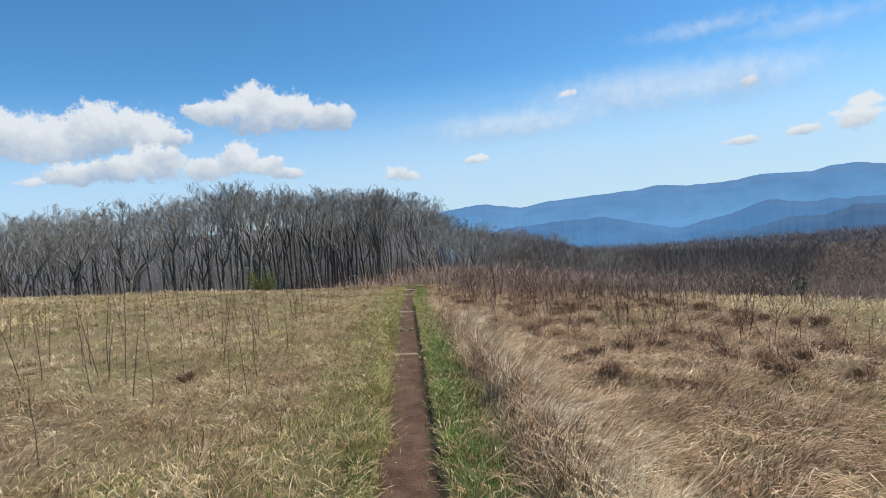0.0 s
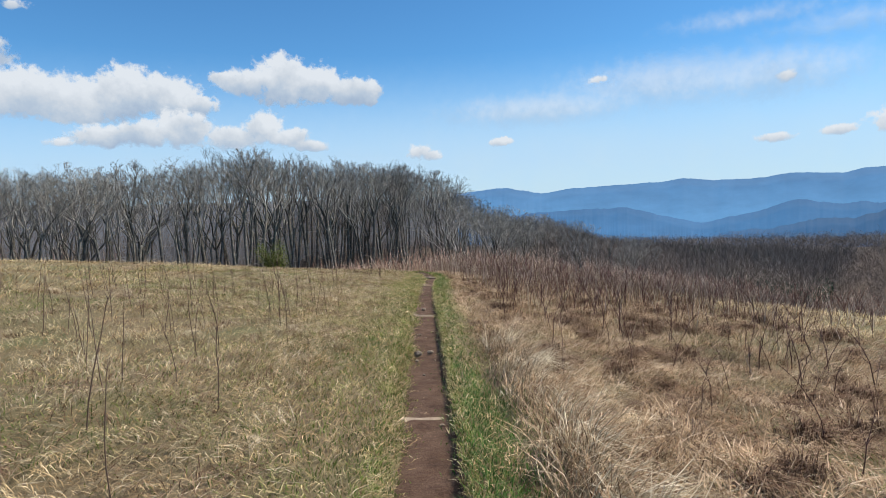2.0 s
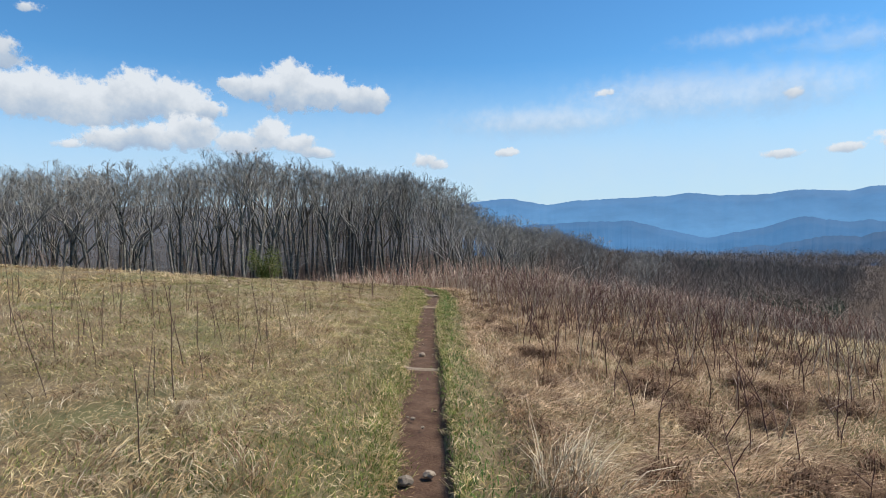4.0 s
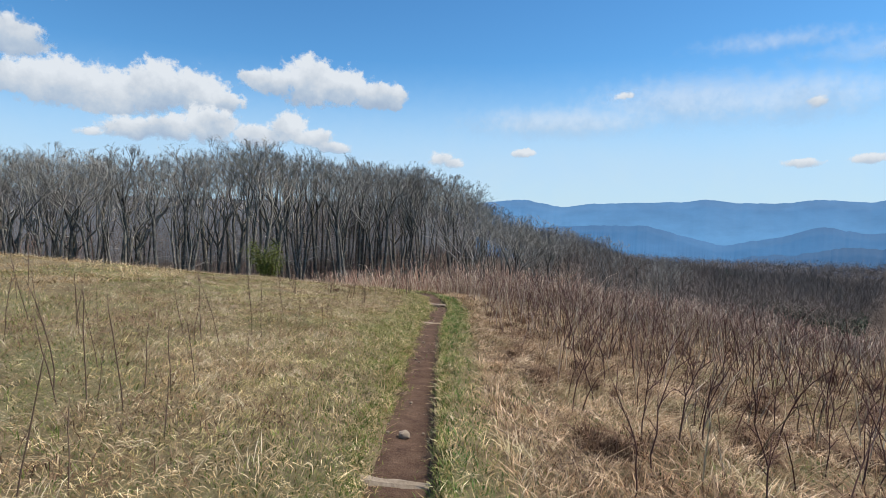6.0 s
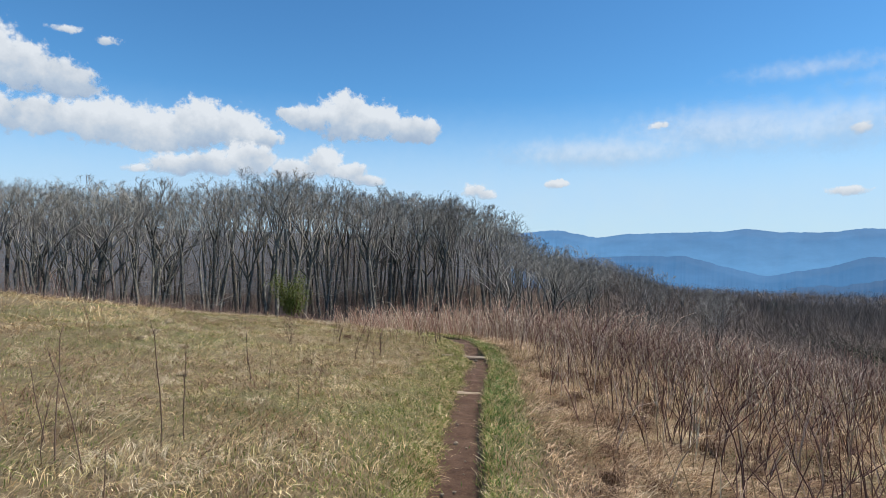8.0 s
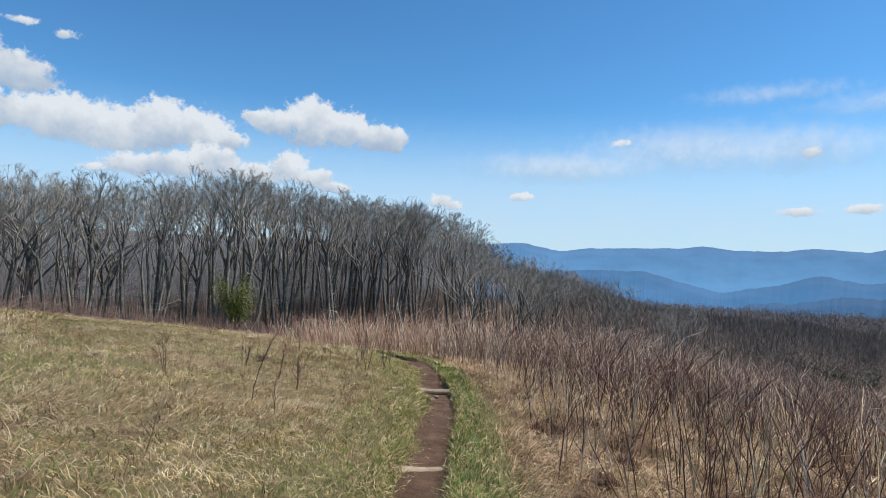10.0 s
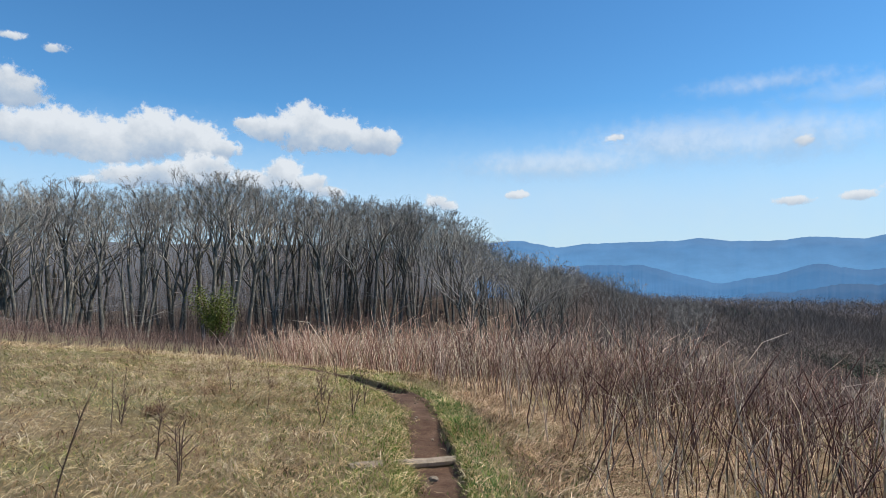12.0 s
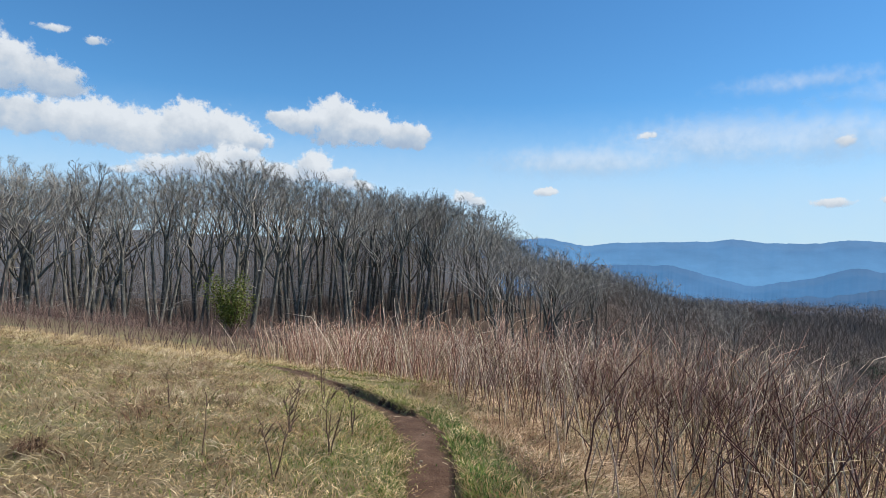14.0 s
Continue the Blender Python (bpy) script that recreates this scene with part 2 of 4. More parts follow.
def land(x, y):
    """Ground height with hummocks and the worn trail."""
    x, y = np.asarray(x, float), np.asarray(y, float)
    z = hill(x, y)
    d = x - trail_x(y)
    off = np.clip((np.abs(d) - 0.25) / 0.9, 0, 1)
    bumps = 0.035 * np.sin(x * 2.1 + 1.3 * np.sin(y * 0.9)) * np.sin(y * 1.7 + 0.8 * np.sin(x * 1.4)) + 0.05 * np.sin(x * 0.63 + 2) * np.sin(y * 0.71 + 1)
    near = np.clip(1.5 - np.hypot(x, y - 15) / 60, 0, 1)
    right = np.clip((d - 1.0) / 1.0, 0, 1)
    bumps = bumps + right * 0.05 * np.sin(x * 3.3 + 2 * np.sin(y * 1.1)) * np.sin(y * 2.9 + 1.5 * np.sin(x * 1.9))
    z = z + bumps * off * near
    # the tread lies lower, with a sharper bank on its downhill side
    w = 0.215
    inside = np.where(d > 0, np.clip((w - d) / 0.05 + 0.5, 0, 1), np.clip((0.30 + d) / 0.16, 0, 1))
    z = z - (0.065 + 0.015 * np.sin(y * 1.3) + worn(y)) * inside * (y < 40)
    z = z + 0.05 * np.exp(-((d - 0.36) / 0.14) ** 2) * near * np.clip((worn(y) + 0.04) / 0.05, 0, 1)
    z = z + 0.15 * np.exp(-((d - 0.92) / 0.26) ** 2) * near * np.clip((12 - y) / 4, 0, 1)
    return z


# ---------------------------------------------------------------- mesh helpers


def mesh_object(name, verts, faces, material, parent=None, label="", smooth=False):
    """faces: an array of triangles."""
    me = bpy.data.meshes.new(name)
    v, f = np.asarray(verts, np.float32), np.asarray(faces, np.int32)
    me.vertices.add(len(v))
    me.vertices.foreach_set("co", v.ravel())
    k = f.shape[1]
    me.loops.add(f.size)
    me.loops.foreach_set("vertex_index", f.ravel())
    me.polygons.add(len(f))
    me.polygons.foreach_set("loop_start", np.arange(len(f), dtype=np.int32) * k)
    me.polygons.foreach_set("loop_total", np.full(len(f), k, np.int32))
    me.polygons.foreach_set("use_smooth", np.full(len(f), smooth))
    me.update(calc_edges=True)
    me.materials.append(material)
    ob = new(name, me)
    if parent:
        ob.parent = parent
    if label:
        ob["label"] = label
    return ob


class Tubes:
    """Gathers tapered round stems into one mesh."""

    def __init__(self):
        self.v, self.f, self.n = [], [], 0

    def stem(self, pts, radii, sides=4):
        pts = [Vector(p) for p in pts]
        for i, (p, r) in enumerate(zip(pts, radii)):
            d = (pts[min(i + 1, len(pts) - 1)] - pts[max(i - 1, 0)]).normalized()
            a = d.cross(Vector((0.3, 0.9, 0.1)) if abs(d.z) > 0.8 else Vector((0, 0, 1))).normalized()
            b = d.cross(a)
            if i == len(pts) - 1:
                self.v.append(tuple(p))
            else:
                for k in range(sides):
                    t = 2 * math.pi * k / sides
                    self.v.append(tuple(p + (a * math.cos(t) + b * math.sin(t)) * r))
        m = len(pts)
        for i in range(m - 1):
            o = self.n + i * sides
            for k in range(sides):
                k2 = (k + 1) % sides
                if i == m - 2:
                    self.f.append((o + k, o + k2, self.n + (m - 1) * sides))
                else:
                    self.f.append((o + k, o + k2, o + sides + k2))
                    self.f.append((o + k, o + sides + k2, o + sides + k))
        self.n = len(self.v)

    def object(self, name, material, parent=None, label=""):
        return mesh_object(name, self.v, self.f, material, parent, label, smooth=True)


def blades(name, xy, height, width, material, lean=0.5, heading=None, spread=3.14, seed=1, droop=0.35, swirl=0.0):
    """Grass: each blade is two joined pieces, bent over; one mesh."""
    rng = np.random.default_rng(seed)
    n = len(xy)
    base = np.column_stack([xy, land(xy[:, 0], xy[:, 1]) - 0.01])
    clump = 0.5 + 0.5 * np.sin(xy[:, 0] * 3.1 + 2.2 * np.sin(xy[:, 1] * 1.3)) * np.sin(xy[:, 1] * 2.3 + 1.7 * np.sin(xy[:, 0] * 1.1 + 1))
    h = height * rng.uniform(0.5, 1.2, n) * (0.65 + 0.6 * clump)
    w = width * rng.uniform(0.6, 1.3, n)
    a = rng.uniform(-spread, spread, n) + (0 if heading is None else heading)
    a = a + swirl * (np.sin(xy[:, 0] * 0.7 + 1.5 * np.sin(xy[:, 1] * 0.5)) + np.sin(xy[:, 1] * 0.9 + xy[:, 0] * 0.4))
    out = np.column_stack([np.cos(a), np.sin(a), np.zeros(n)])
    side = np.column_stack([-np.sin(a), np.cos(a), np.zeros(n)])
    tw = rng.uniform(-0.9, 0.9, n)[:, None]
    side = side * np.cos(tw) + out * np.sin(tw)
    le = lean * rng.uniform(0.3, 1.5, n)
    z = np.array([[0, 0, 1.0]])
    mid = base + out * (h * le * 0.35)[:, None] + z * (h * 0.5)[:, None]
    tip = base + out * (h * le)[:, None] + z * (h * (1 - droop * rng.uniform(0, 1, n)))[:, None]
    v = np.stack([base, mid + side * w[:, None] * 0.5, mid - side * w[:, None] * 0.5, tip], 1).reshape(-1, 3)
    o = (np.arange(n) * 4)[:, None]
    f = np.concatenate([o + np.array([[0, 1, 2]]), o + np.array([[2, 1, 3]])], 1).reshape(-1, 3)
    return mesh_object(name, v, f, material)


# ---------------------------------------------------------------- ground
def build_ground():
    half = np.concatenate([np.arange(0, 0.62, 0.035), np.geomspace(0.66, 14, 50), np.geomspace(14.8, 4800, 55)])
    u = np.concatenate([-half[:0:-1], half])
    ys = np.concatenate([-np.geomspace(4800, 6.3, 40), np.arange(-6, 42, 0.22), np.geomspace(42.3, 4800, 90)])
    yy, uu = np.meshgrid(ys, u, indexing="ij")
    x = uu + trail_x(yy)
    z = land(x, yy) - 0.012
    v = np.column_stack([x.ravel(), yy.ravel(), z.ravel()])
    k = len(u)
    i, j = np.meshgrid(np.arange(len(ys) - 1), np.arange(k - 1), indexing="ij")
    q = np.stack([i * k + j, i * k + j + 1, (i + 1) * k + j + 1, (i + 1) * k + j], -1).reshape(-1, 4)
    g = mesh_object("ground", v, q, M_GROUND, smooth=True)
    tagged(g, "grassy mountain bald of matted straw-coloured and green grass", "ground", kind="structure")


def build_trail():
    ys = np.arange(-6, 34.5, 0.04)
    us = np.linspace(-1, 1, 13)
    bank = ((0.012, 0.02), (0.03, 0.042), (0.065, 0.062))
    vs = []
    for y in ys:
        wl_ = 0.20 + 0.10 * noise.noise((y * 0.9, 3, 1)) + 0.07 * noise.noise((y * 3.1, 1, 6)) + 0.05 * noise.noise((y * 9, 4, 2))
        wr_ = 0.195 + 0.03 * noise.noise((y * 1.1, 7, 2)) + 0.03 * noise.noise((y * 3.7, 2, 9)) + 0.03 * noise.noise((y * 9, 0, 5))
        deep = 1 + float(worn(y)) / 0.062
        cx = float(trail_x(y))
        for u in us:
            s = u * (wr_ if u > 0 else wl_)
            px = cx + s
            dip = -0.012 * (1 - u * u) + 0.010 * noise.noise((px * 5, y * 5, 0)) + 0.007 * noise.noise((px * 17, y * 17, 3)) - 0.035 * max(0, -u - 0.6)
            vs.append((px, y, dip))
        for out, up in bank:        # crumbling cut bank on the downhill side
            k = noise.noise((y * 11, up * 40, 2))
            vs.append((cx + wr_ + out + 0.014 * k, y, up * deep + 0.014 * noise.noise((y * 14, up * 30, 8))))
    vs = np.array(vs)
    vs[:, 2] += hill(vs[:, 0], vs[:, 1]) - 0.048 - worn(vs[:, 1]) - 0.015 * np.sin(vs[:, 1] * 1.3)
    n, m = len(ys), 13 + len(bank)
    i, j = np.meshgrid(np.arange(n - 1), np.arange(m - 1), indexing="ij")
    q = np.stack([i * m + j, i * m + j + 1, (i + 1) * m + j + 1, (i + 1) * m + j], -1).reshape(-1, 4)
    t = mesh_object("trail", vs, q, M_DIRT, smooth=True)
    tagged(t, "narrow footpath of bare trodden brown earth through grass", "path", kind="structure")


build_ground()
build_trail()


# ---------------------------------------------------------------- far ridges and clouds
def build_ridge(label, dist, az0, az1, crest, depth, material, seed, rough):
    n = 1100
    az = np.linspace(az0, az1, n)
    el = np.interp(az, [c[0] for c in crest], [c[1] for c in crest])
    top = 1 + dist * np.tan(np.radians(el))
    top = top + np.array([1.5 * rough * noise.fractal((a * 0.9 + seed, seed, 0), 0.9, 2.1, 8) for a in az])
    rows = []
    for k, (f, dz) in enumerate(((0, 0), (-0.02, 0.12), (-0.05, 0.3), (-0.09, 0.55), (-0.14, 1.0))):
        r = dist * (1 + f)
        zz = top - depth * dz + (0 if k == 0 else 1) * np.array([rough * 1.6 * noise.fractal((a * 0.8 + 9, k * 2.2, seed), 1.0, 2, 4) for a in az])
        rows.append(np.column_stack([r * np.sin(np.radians(az)), 12 + r * np.cos(np.radians(az)), zz]))
    back = np.column_stack([dist * 1.03 * np.sin(np.radians(az)), 12 + dist * 1.03 * np.cos(np.radians(az)), top - depth])
    v = np.concatenate([back] + rows)
    i, j = np.meshgrid(np.arange(len(rows)), np.arange(n - 1), indexing="ij")
    q = np.stack([i * n + j, i * n + j + 1, (i + 1) * n + j + 1, (i + 1) * n + j], -1).reshape(-1, 4)
    r = mesh_object("backdrop", v, q, material, smooth=True)
    tagged(r, label, "mountain", kind="structure")


# haze blue painted into three glowing ridges, paler towards the foot
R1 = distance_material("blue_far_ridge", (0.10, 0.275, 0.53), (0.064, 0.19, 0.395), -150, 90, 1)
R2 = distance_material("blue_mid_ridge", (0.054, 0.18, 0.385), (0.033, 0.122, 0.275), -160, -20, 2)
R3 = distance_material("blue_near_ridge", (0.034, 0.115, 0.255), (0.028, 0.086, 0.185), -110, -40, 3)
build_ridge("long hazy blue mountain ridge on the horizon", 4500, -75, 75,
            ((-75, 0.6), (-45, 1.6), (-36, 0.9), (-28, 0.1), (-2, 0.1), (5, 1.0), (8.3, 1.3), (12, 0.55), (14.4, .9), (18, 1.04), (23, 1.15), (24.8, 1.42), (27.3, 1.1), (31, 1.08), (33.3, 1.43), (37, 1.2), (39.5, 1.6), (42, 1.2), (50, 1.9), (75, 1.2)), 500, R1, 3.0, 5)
# this grey ridge glows too, with painted haze a little bluer at the crest
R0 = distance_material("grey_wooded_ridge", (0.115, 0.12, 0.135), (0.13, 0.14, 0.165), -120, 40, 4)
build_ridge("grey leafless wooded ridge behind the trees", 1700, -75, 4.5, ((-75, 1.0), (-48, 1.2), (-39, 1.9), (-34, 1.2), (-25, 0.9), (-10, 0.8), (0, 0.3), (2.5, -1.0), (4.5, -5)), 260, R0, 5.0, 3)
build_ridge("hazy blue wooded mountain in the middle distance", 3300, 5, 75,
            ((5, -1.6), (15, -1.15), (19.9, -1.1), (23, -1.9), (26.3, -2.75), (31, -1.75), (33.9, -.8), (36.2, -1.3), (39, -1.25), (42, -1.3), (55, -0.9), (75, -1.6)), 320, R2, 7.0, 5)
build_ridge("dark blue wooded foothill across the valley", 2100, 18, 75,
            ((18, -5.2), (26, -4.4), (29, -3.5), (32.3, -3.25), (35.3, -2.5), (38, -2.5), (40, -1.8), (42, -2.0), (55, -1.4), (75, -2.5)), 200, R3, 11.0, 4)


# shaded base to sunlit top, painted as the clouds' own glow
CLOUD_TONES = [(0.05, (0.33, 0.42, 0.55)), (0.32, (0.43, 0.51, 0.61)), (0.52, (0.55, 0.60, 0.66)), (0.78, (0.67, 0.71, 0.755))]


def cloud_material(name, lo, hi, ragged, cover, tones=CLOUD_TONES):
    m, n, l, b = mat(name, 1.0)
    at = n.new("ShaderNodeAttribute")
    at.attribute_name = "puff"
    sh = n.new("ShaderNodeAttribute")
    sh.attribute_name = "lift"
    g = n.new("ShaderNodeNewGeometry")
    t = noise_tex(n, l, 0.012, 9, 0.62, g.outputs["Position"])
    t2 = noise_tex(n, l, 0.0035, 6, 0.55, g.outputs["Position"])

    def math_node(op, a, c):
        x = n.new("ShaderNodeMath")
        x.operation = op
        for k, s in enumerate((a, c)):
            if isinstance(s, bpy.types.NodeSocket):
                l.new(s, x.inputs[k])
            else:
                x.inputs[k].default_value = s
        return x.outputs[0]
    d = math_node("ADD", at.outputs["Fac"], math_node("MULTIPLY", math_node("SUBTRACT", t.outputs[0], 0.5), ragged))
    mr = n.new("ShaderNodeMapRange")
    mr.interpolation_type = "SMOOTHSTEP"
    mr.inputs["From Min"].default_value, mr.inputs["From Max"].default_value = lo, hi
    l.new(d, mr.inputs["Value"])
    alpha = math_node("MULTIPLY", mr.outputs[0], cover)
    hh = math_node("ADD", sh.outputs["Fac"], math_node("MULTIPLY", math_node("SUBTRACT", t2.outputs[0], 0.5), 1.3))
    hh = math_node("ADD", hh, math_node("MULTIPLY", math_node("SUBTRACT", t.outputs[0], 0.5), 0.5))
    r = ramp(n, tones)
    l.new(hh, r.inputs[0])
    em = n.new("ShaderNodeEmission")
    l.new(r.outputs[0], em.inputs[0])
    tr = n.new("ShaderNodeBsdfTransparent")
    ms = n.new("ShaderNodeMixShader")
    l.new(alpha, ms.inputs[0])
    l.new(tr.outputs[0], ms.inputs[1])
    l.new(em.outputs[0], ms.inputs[2])
    l.new(ms.outputs[0], n["Material Output"].inputs[0])
    return m


M_CLOUD = cloud_material("cloud_vapour", 0.36, 0.66, 1.2, 0.97)
# haze painted as an even pale-blue glow that tones the low sky
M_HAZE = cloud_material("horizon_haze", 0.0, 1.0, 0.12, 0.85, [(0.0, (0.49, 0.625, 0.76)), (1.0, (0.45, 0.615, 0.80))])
M_VEIL = cloud_material("thin_cloud", 0.05, 0.9, 0.7, 0.5)


CLOUD_COUNT = []


def build_cloud(label, puffs, base, strength=1.0, material=None):
    """puffs: azimuth, elevation, half width, half height in degrees."""
    CLOUD_COUNT.append(label)
    dist = 4880.0 - 14 * len(CLOUD_COUNT)
    a0, a1 = min(p[0] - p[2] * 1.5 for p in puffs), max(p[0] + p[2] * 1.5 for p in puffs)
    e0, e1 = min(p[1] - p[3] * 1.6 for p in puffs), max(p[1] + p[3] * 1.6 for p in puffs)
    a0, a1 = max(a0, -85), min(a1, 85)
    na, ne = max(8, int((a1 - a0) * 4.5)), max(6, int((e1 - e0) * 6))
    aa, ee = np.meshgrid(np.linspace(a0, a1, na), np.linspace(e0, e1, ne), indexing="ij")
    dens, high, tot = np.zeros(aa.shape), np.zeros(aa.shape), np.full(aa.shape, 1e-6)
    for a, e, w, h in puffs:
        q = np.sqrt(((aa - a) / w) ** 2 + ((ee - e) / h) ** 2)
        own = np.clip(1.25 - 0.75 * q, 0, 1)
        up = np.clip(0.55 + 0.5 * (ee - e) / h, 0, 1)
        high += up * own ** 3
        tot += own ** 3
        dens = np.maximum(dens, own)
    # painted shading: paler up each puff and up the whole cloud
    high = 0.6 * high / tot + 0.42 * np.clip((ee - base) / (0.75 * (e1 - base)), 0, 1)
    dens = dens * np.clip((ee - base) / 0.9 + 0.55, 0, 1) * strength
    ar, er = np.radians(aa), np.radians(ee)
    v = np.column_stack([(dist * np.sin(ar) * np.cos(er)).ravel(), (12 + dist * np.cos(ar) * np.cos(er)).ravel(), (1 + dist * np.sin(er)).ravel()])
    i, j = np.meshgrid(np.arange(na - 1), np.arange(ne - 1), indexing="ij")
    q = np.stack([i * ne + j, (i + 1) * ne + j, (i + 1) * ne + j + 1, i * ne + j + 1], -1).reshape(-1, 4)
    ob = mesh_object("backdrop", v, q, material or M_CLOUD, smooth=True)
    for nm, arr in (("puff", dens), ("lift", high)):
        ob.data.attributes.new(nm, "FLOAT", "POINT").data.foreach_set("value", arr.ravel().astype(np.float32))
    ob.visible_shadow = False
    tagged(ob, label, "cloud", kind="structure")


# added sheet of painted haze, standing behind the ridges and the clouds
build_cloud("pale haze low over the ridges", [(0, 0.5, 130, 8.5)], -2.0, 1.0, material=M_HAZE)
build_cloud("large white cumulus cloud with grey flat base", [(-37.5, 10.0, 3.6, 1.5), (-33, 10.1, 4.0, 2.0), (-29.5, 9.5, 3.6, 2.0), (-25.8, 10.4, 2.8, 2.3), (-22.5, 10.3, 2.6, 1.9), (-20.3, 9.7, 1.8, 1.0), (-43, 10, 4, 2)], 7.6)
build_cloud("white cumulus cloud with long tapering end", [(-12.6, 12.0, 2.6, 2.4), (-9.5, 11.6, 2.6, 1.9), (-16, 11.7, 2.6, 1.1), (-6.5, 10.9, 2.2, 1.3), (-4.5, 10.8, 1.2, 1.3), (-18, 12.1, 1.4, 0.5)], 9.4)
build_cloud("white cumulus bank behind the treetops", [(-28, 6.8, 2.4, 0.9), (-24.6, 7.1, 2.1, 1.2), (-21.6, 7.6, 2.3, 1.7), (-17.6, 6.8, 2.1, 1.1), (-14.5, 7.7, 1.7, 1.5), (-12.3, 6.8, 1.8, 0.9), (-10.4, 6.0, 1.6, 0.6)], 5.2)
build_cloud("tall white cumulus cloud", [(-39.5, 13.7, 3.4, 2.0), (-36.2, 13.0, 2.4, 1.5), (-43, 14.5, 4, 2.6)], 11.4)
build_cloud("small white puff of cloud", [(0.2, 5.2, 1.3, 0.8), (1.3, 4.8, 1.1, 0.5)], 3.4, 0.85)
build_cloud("small white puff of cloud", [(8.1, 5.8, 1.3, 0.45)], 4.4, 0.85)
build_cloud("small flat white cloud near the horizon", [(32.0, 4.5, 1.6, 0.45), (36.8, 4.7, 1.5, 0.5), (40.3, 5.2, 2.0, 1.0), (41, 6.3, 1.4, 0.7)], 2.4, 0.82)
build_cloud("small white puff of cloud", [(17.6, 10.9, 1.1, 0.42)], 9.4, 0.66)
build_cloud("small white puff of cloud", [(33, 9.5, 1.0, 0.6)], 8.0, 0.66)
build_cloud("thin veil of high white cloud", [(24, 10.1, 8.5, 1.9), (31, 9.8, 7, 1.8), (12, 8.6, 8, 1.3)], 5.5, 0.75, material=M_VEIL)
build_cloud("thin veil of high white cloud", [(30, 14.5, 6, 0.8), (38, 13, 6, 1.0)], 11.0, 0.5, material=M_VEIL)
build_cloud("wisp of white cloud", [(-36.0, 17.0, 1.4, 0.4), (-33.2, 16.6, 1.1, 0.45)], 15.5, 0.72)
build_cloud("wisp of white cloud", [(-31, 6.3, 1.4, 0.4)], 5.4, 0.75)


# ---------------------------------------------------------------- bare woods
def grow_tree(seed, forks, bole, open_, name):
    """A leafless hardwood: bole, crooked limbs forking again and again, fine twigs."""
    rng = random.Random(seed)
    trunk, crown, twigs = Tubes(), Tubes(), []

    def jog(k):
        return Vector((rng.uniform(-1, 1), rng.uniform(-1, 1), rng.uniform(-.6, .8))) * k

    def fan(q, d, length, count):
        for _ in range(count):
            v = (d * rng.uniform(.6, 1.2) + jog(0.75) + Vector((0, 0, .08))).normalized() * length * rng.uniform(.45, 1.0)
            e = v.cross(jog(1) + Vector((.1, .2, .3))).normalized() * rng.uniform(.006, .011)
            twigs.append((q - e, q + e, q + v))

    def limb(p, d, length, r, level):
        k = 3 if level < 3 else 2
        pts, q = [p.copy()], p.copy()
        for _ in range(k):
            d = (d + jog((.22, .26, .3, .34, .36)[level]) + Vector((0, 0, .02))).normalized()
            q = q + d * (length / k)
            pts.append(q.copy())
        (trunk if level == 0 else crown).stem(pts + [q + d * length * .08], [r * (1 - .4 * i / k) for i in range(k + 1)] + [r * .3], (5, 4, 3, 3, 3)[level])
        if level > 1:
            fan(pts[1], d, length * .8, 3 if level < 4 else 5)
        if level == 4:
            fan(q, d, length * 1.0, 9)
            fan(pts[-2].lerp(q, .5), d, length * .9, 6)
            return
        n = 3 if level == 0 and rng.random() < .6 else 2
        t0 = rng.uniform(0, 6.283)
        a = d.cross(Vector((.3, .8, .2))).normalized()
        c = d.cross(a)
        for i in range(n):
            t = t0 + 6.283 * i / n + rng.uniform(-.4, .4)
            w = rng.uniform(.32, .78) * open_ * (1.0 if i else .7)
            e = (d + (a * math.cos(t) + c * math.sin(t)) * w).normalized()
            limb(q, e, length * rng.uniform(.66, .86), r * rng.uniform(.56, .68), level + 1)

    for k in range(forks):
        t = 6.283 * k / forks + rng.uniform(-.5, .5)
        o = Vector((math.cos(t), math.sin(t), 0))
        lean = 0.06 if forks == 1 else rng.uniform(.05, .13)
        p, d = o * (0 if forks == 1 else .22) + Vector((0, 0, -.5)), (o * lean + Vector((0, 0, 1))).normalized()
        r, h, pts = .21 if forks == 1 else .15, bole * rng.uniform(.9, 1.1), [p]
        for i in range(5):
            d = (d + jog(.055)).normalized()
            p = p + d * h / 5
            pts.append(p)
        trunk.stem(pts + [p + d * .2], [r * 1.35, r, r * .93, r * .87, r * .8, r * .75, r * .4], 7)
        for i in range(3):          # a few low dead branches
            q = pts[2].lerp(pts[4], rng.random())
            t = rng.uniform(0, 6.283)
            e = q + Vector((math.cos(t), math.sin(t), rng.uniform(-.1, .5))) * rng.uniform(.8, 2.0)
            crown.stem([q, q.lerp(e, .5) + jog(.15), e], [r * .2, r * .15, r * .05], 3)
            fan(e, (e - q).normalized(), .7, 4)
        count = (4 if forks == 1 else 2)
        t0 = rng.uniform(0, 6.283)
        for i in range(count):
            t = t0 + 6.283 * i / count + rng.uniform(-.3, .3)
            w = rng.uniform(.25, .6) * open_
            limb(p - d * rng.uniform(0, h * .22), (d + Vector((math.cos(t), math.sin(t), 0)) * w).normalized(), (16 - bole) * rng.uniform(.30, .38), r * .62, 0)
    for t in twigs:
        crown.v += [tuple(q) for q in t]
        crown.f.append((crown.n, crown.n + 1, crown.n + 2))
        crown.n += 3
    top = float(np.percentile([q[2] for q in crown.v], 98.5))
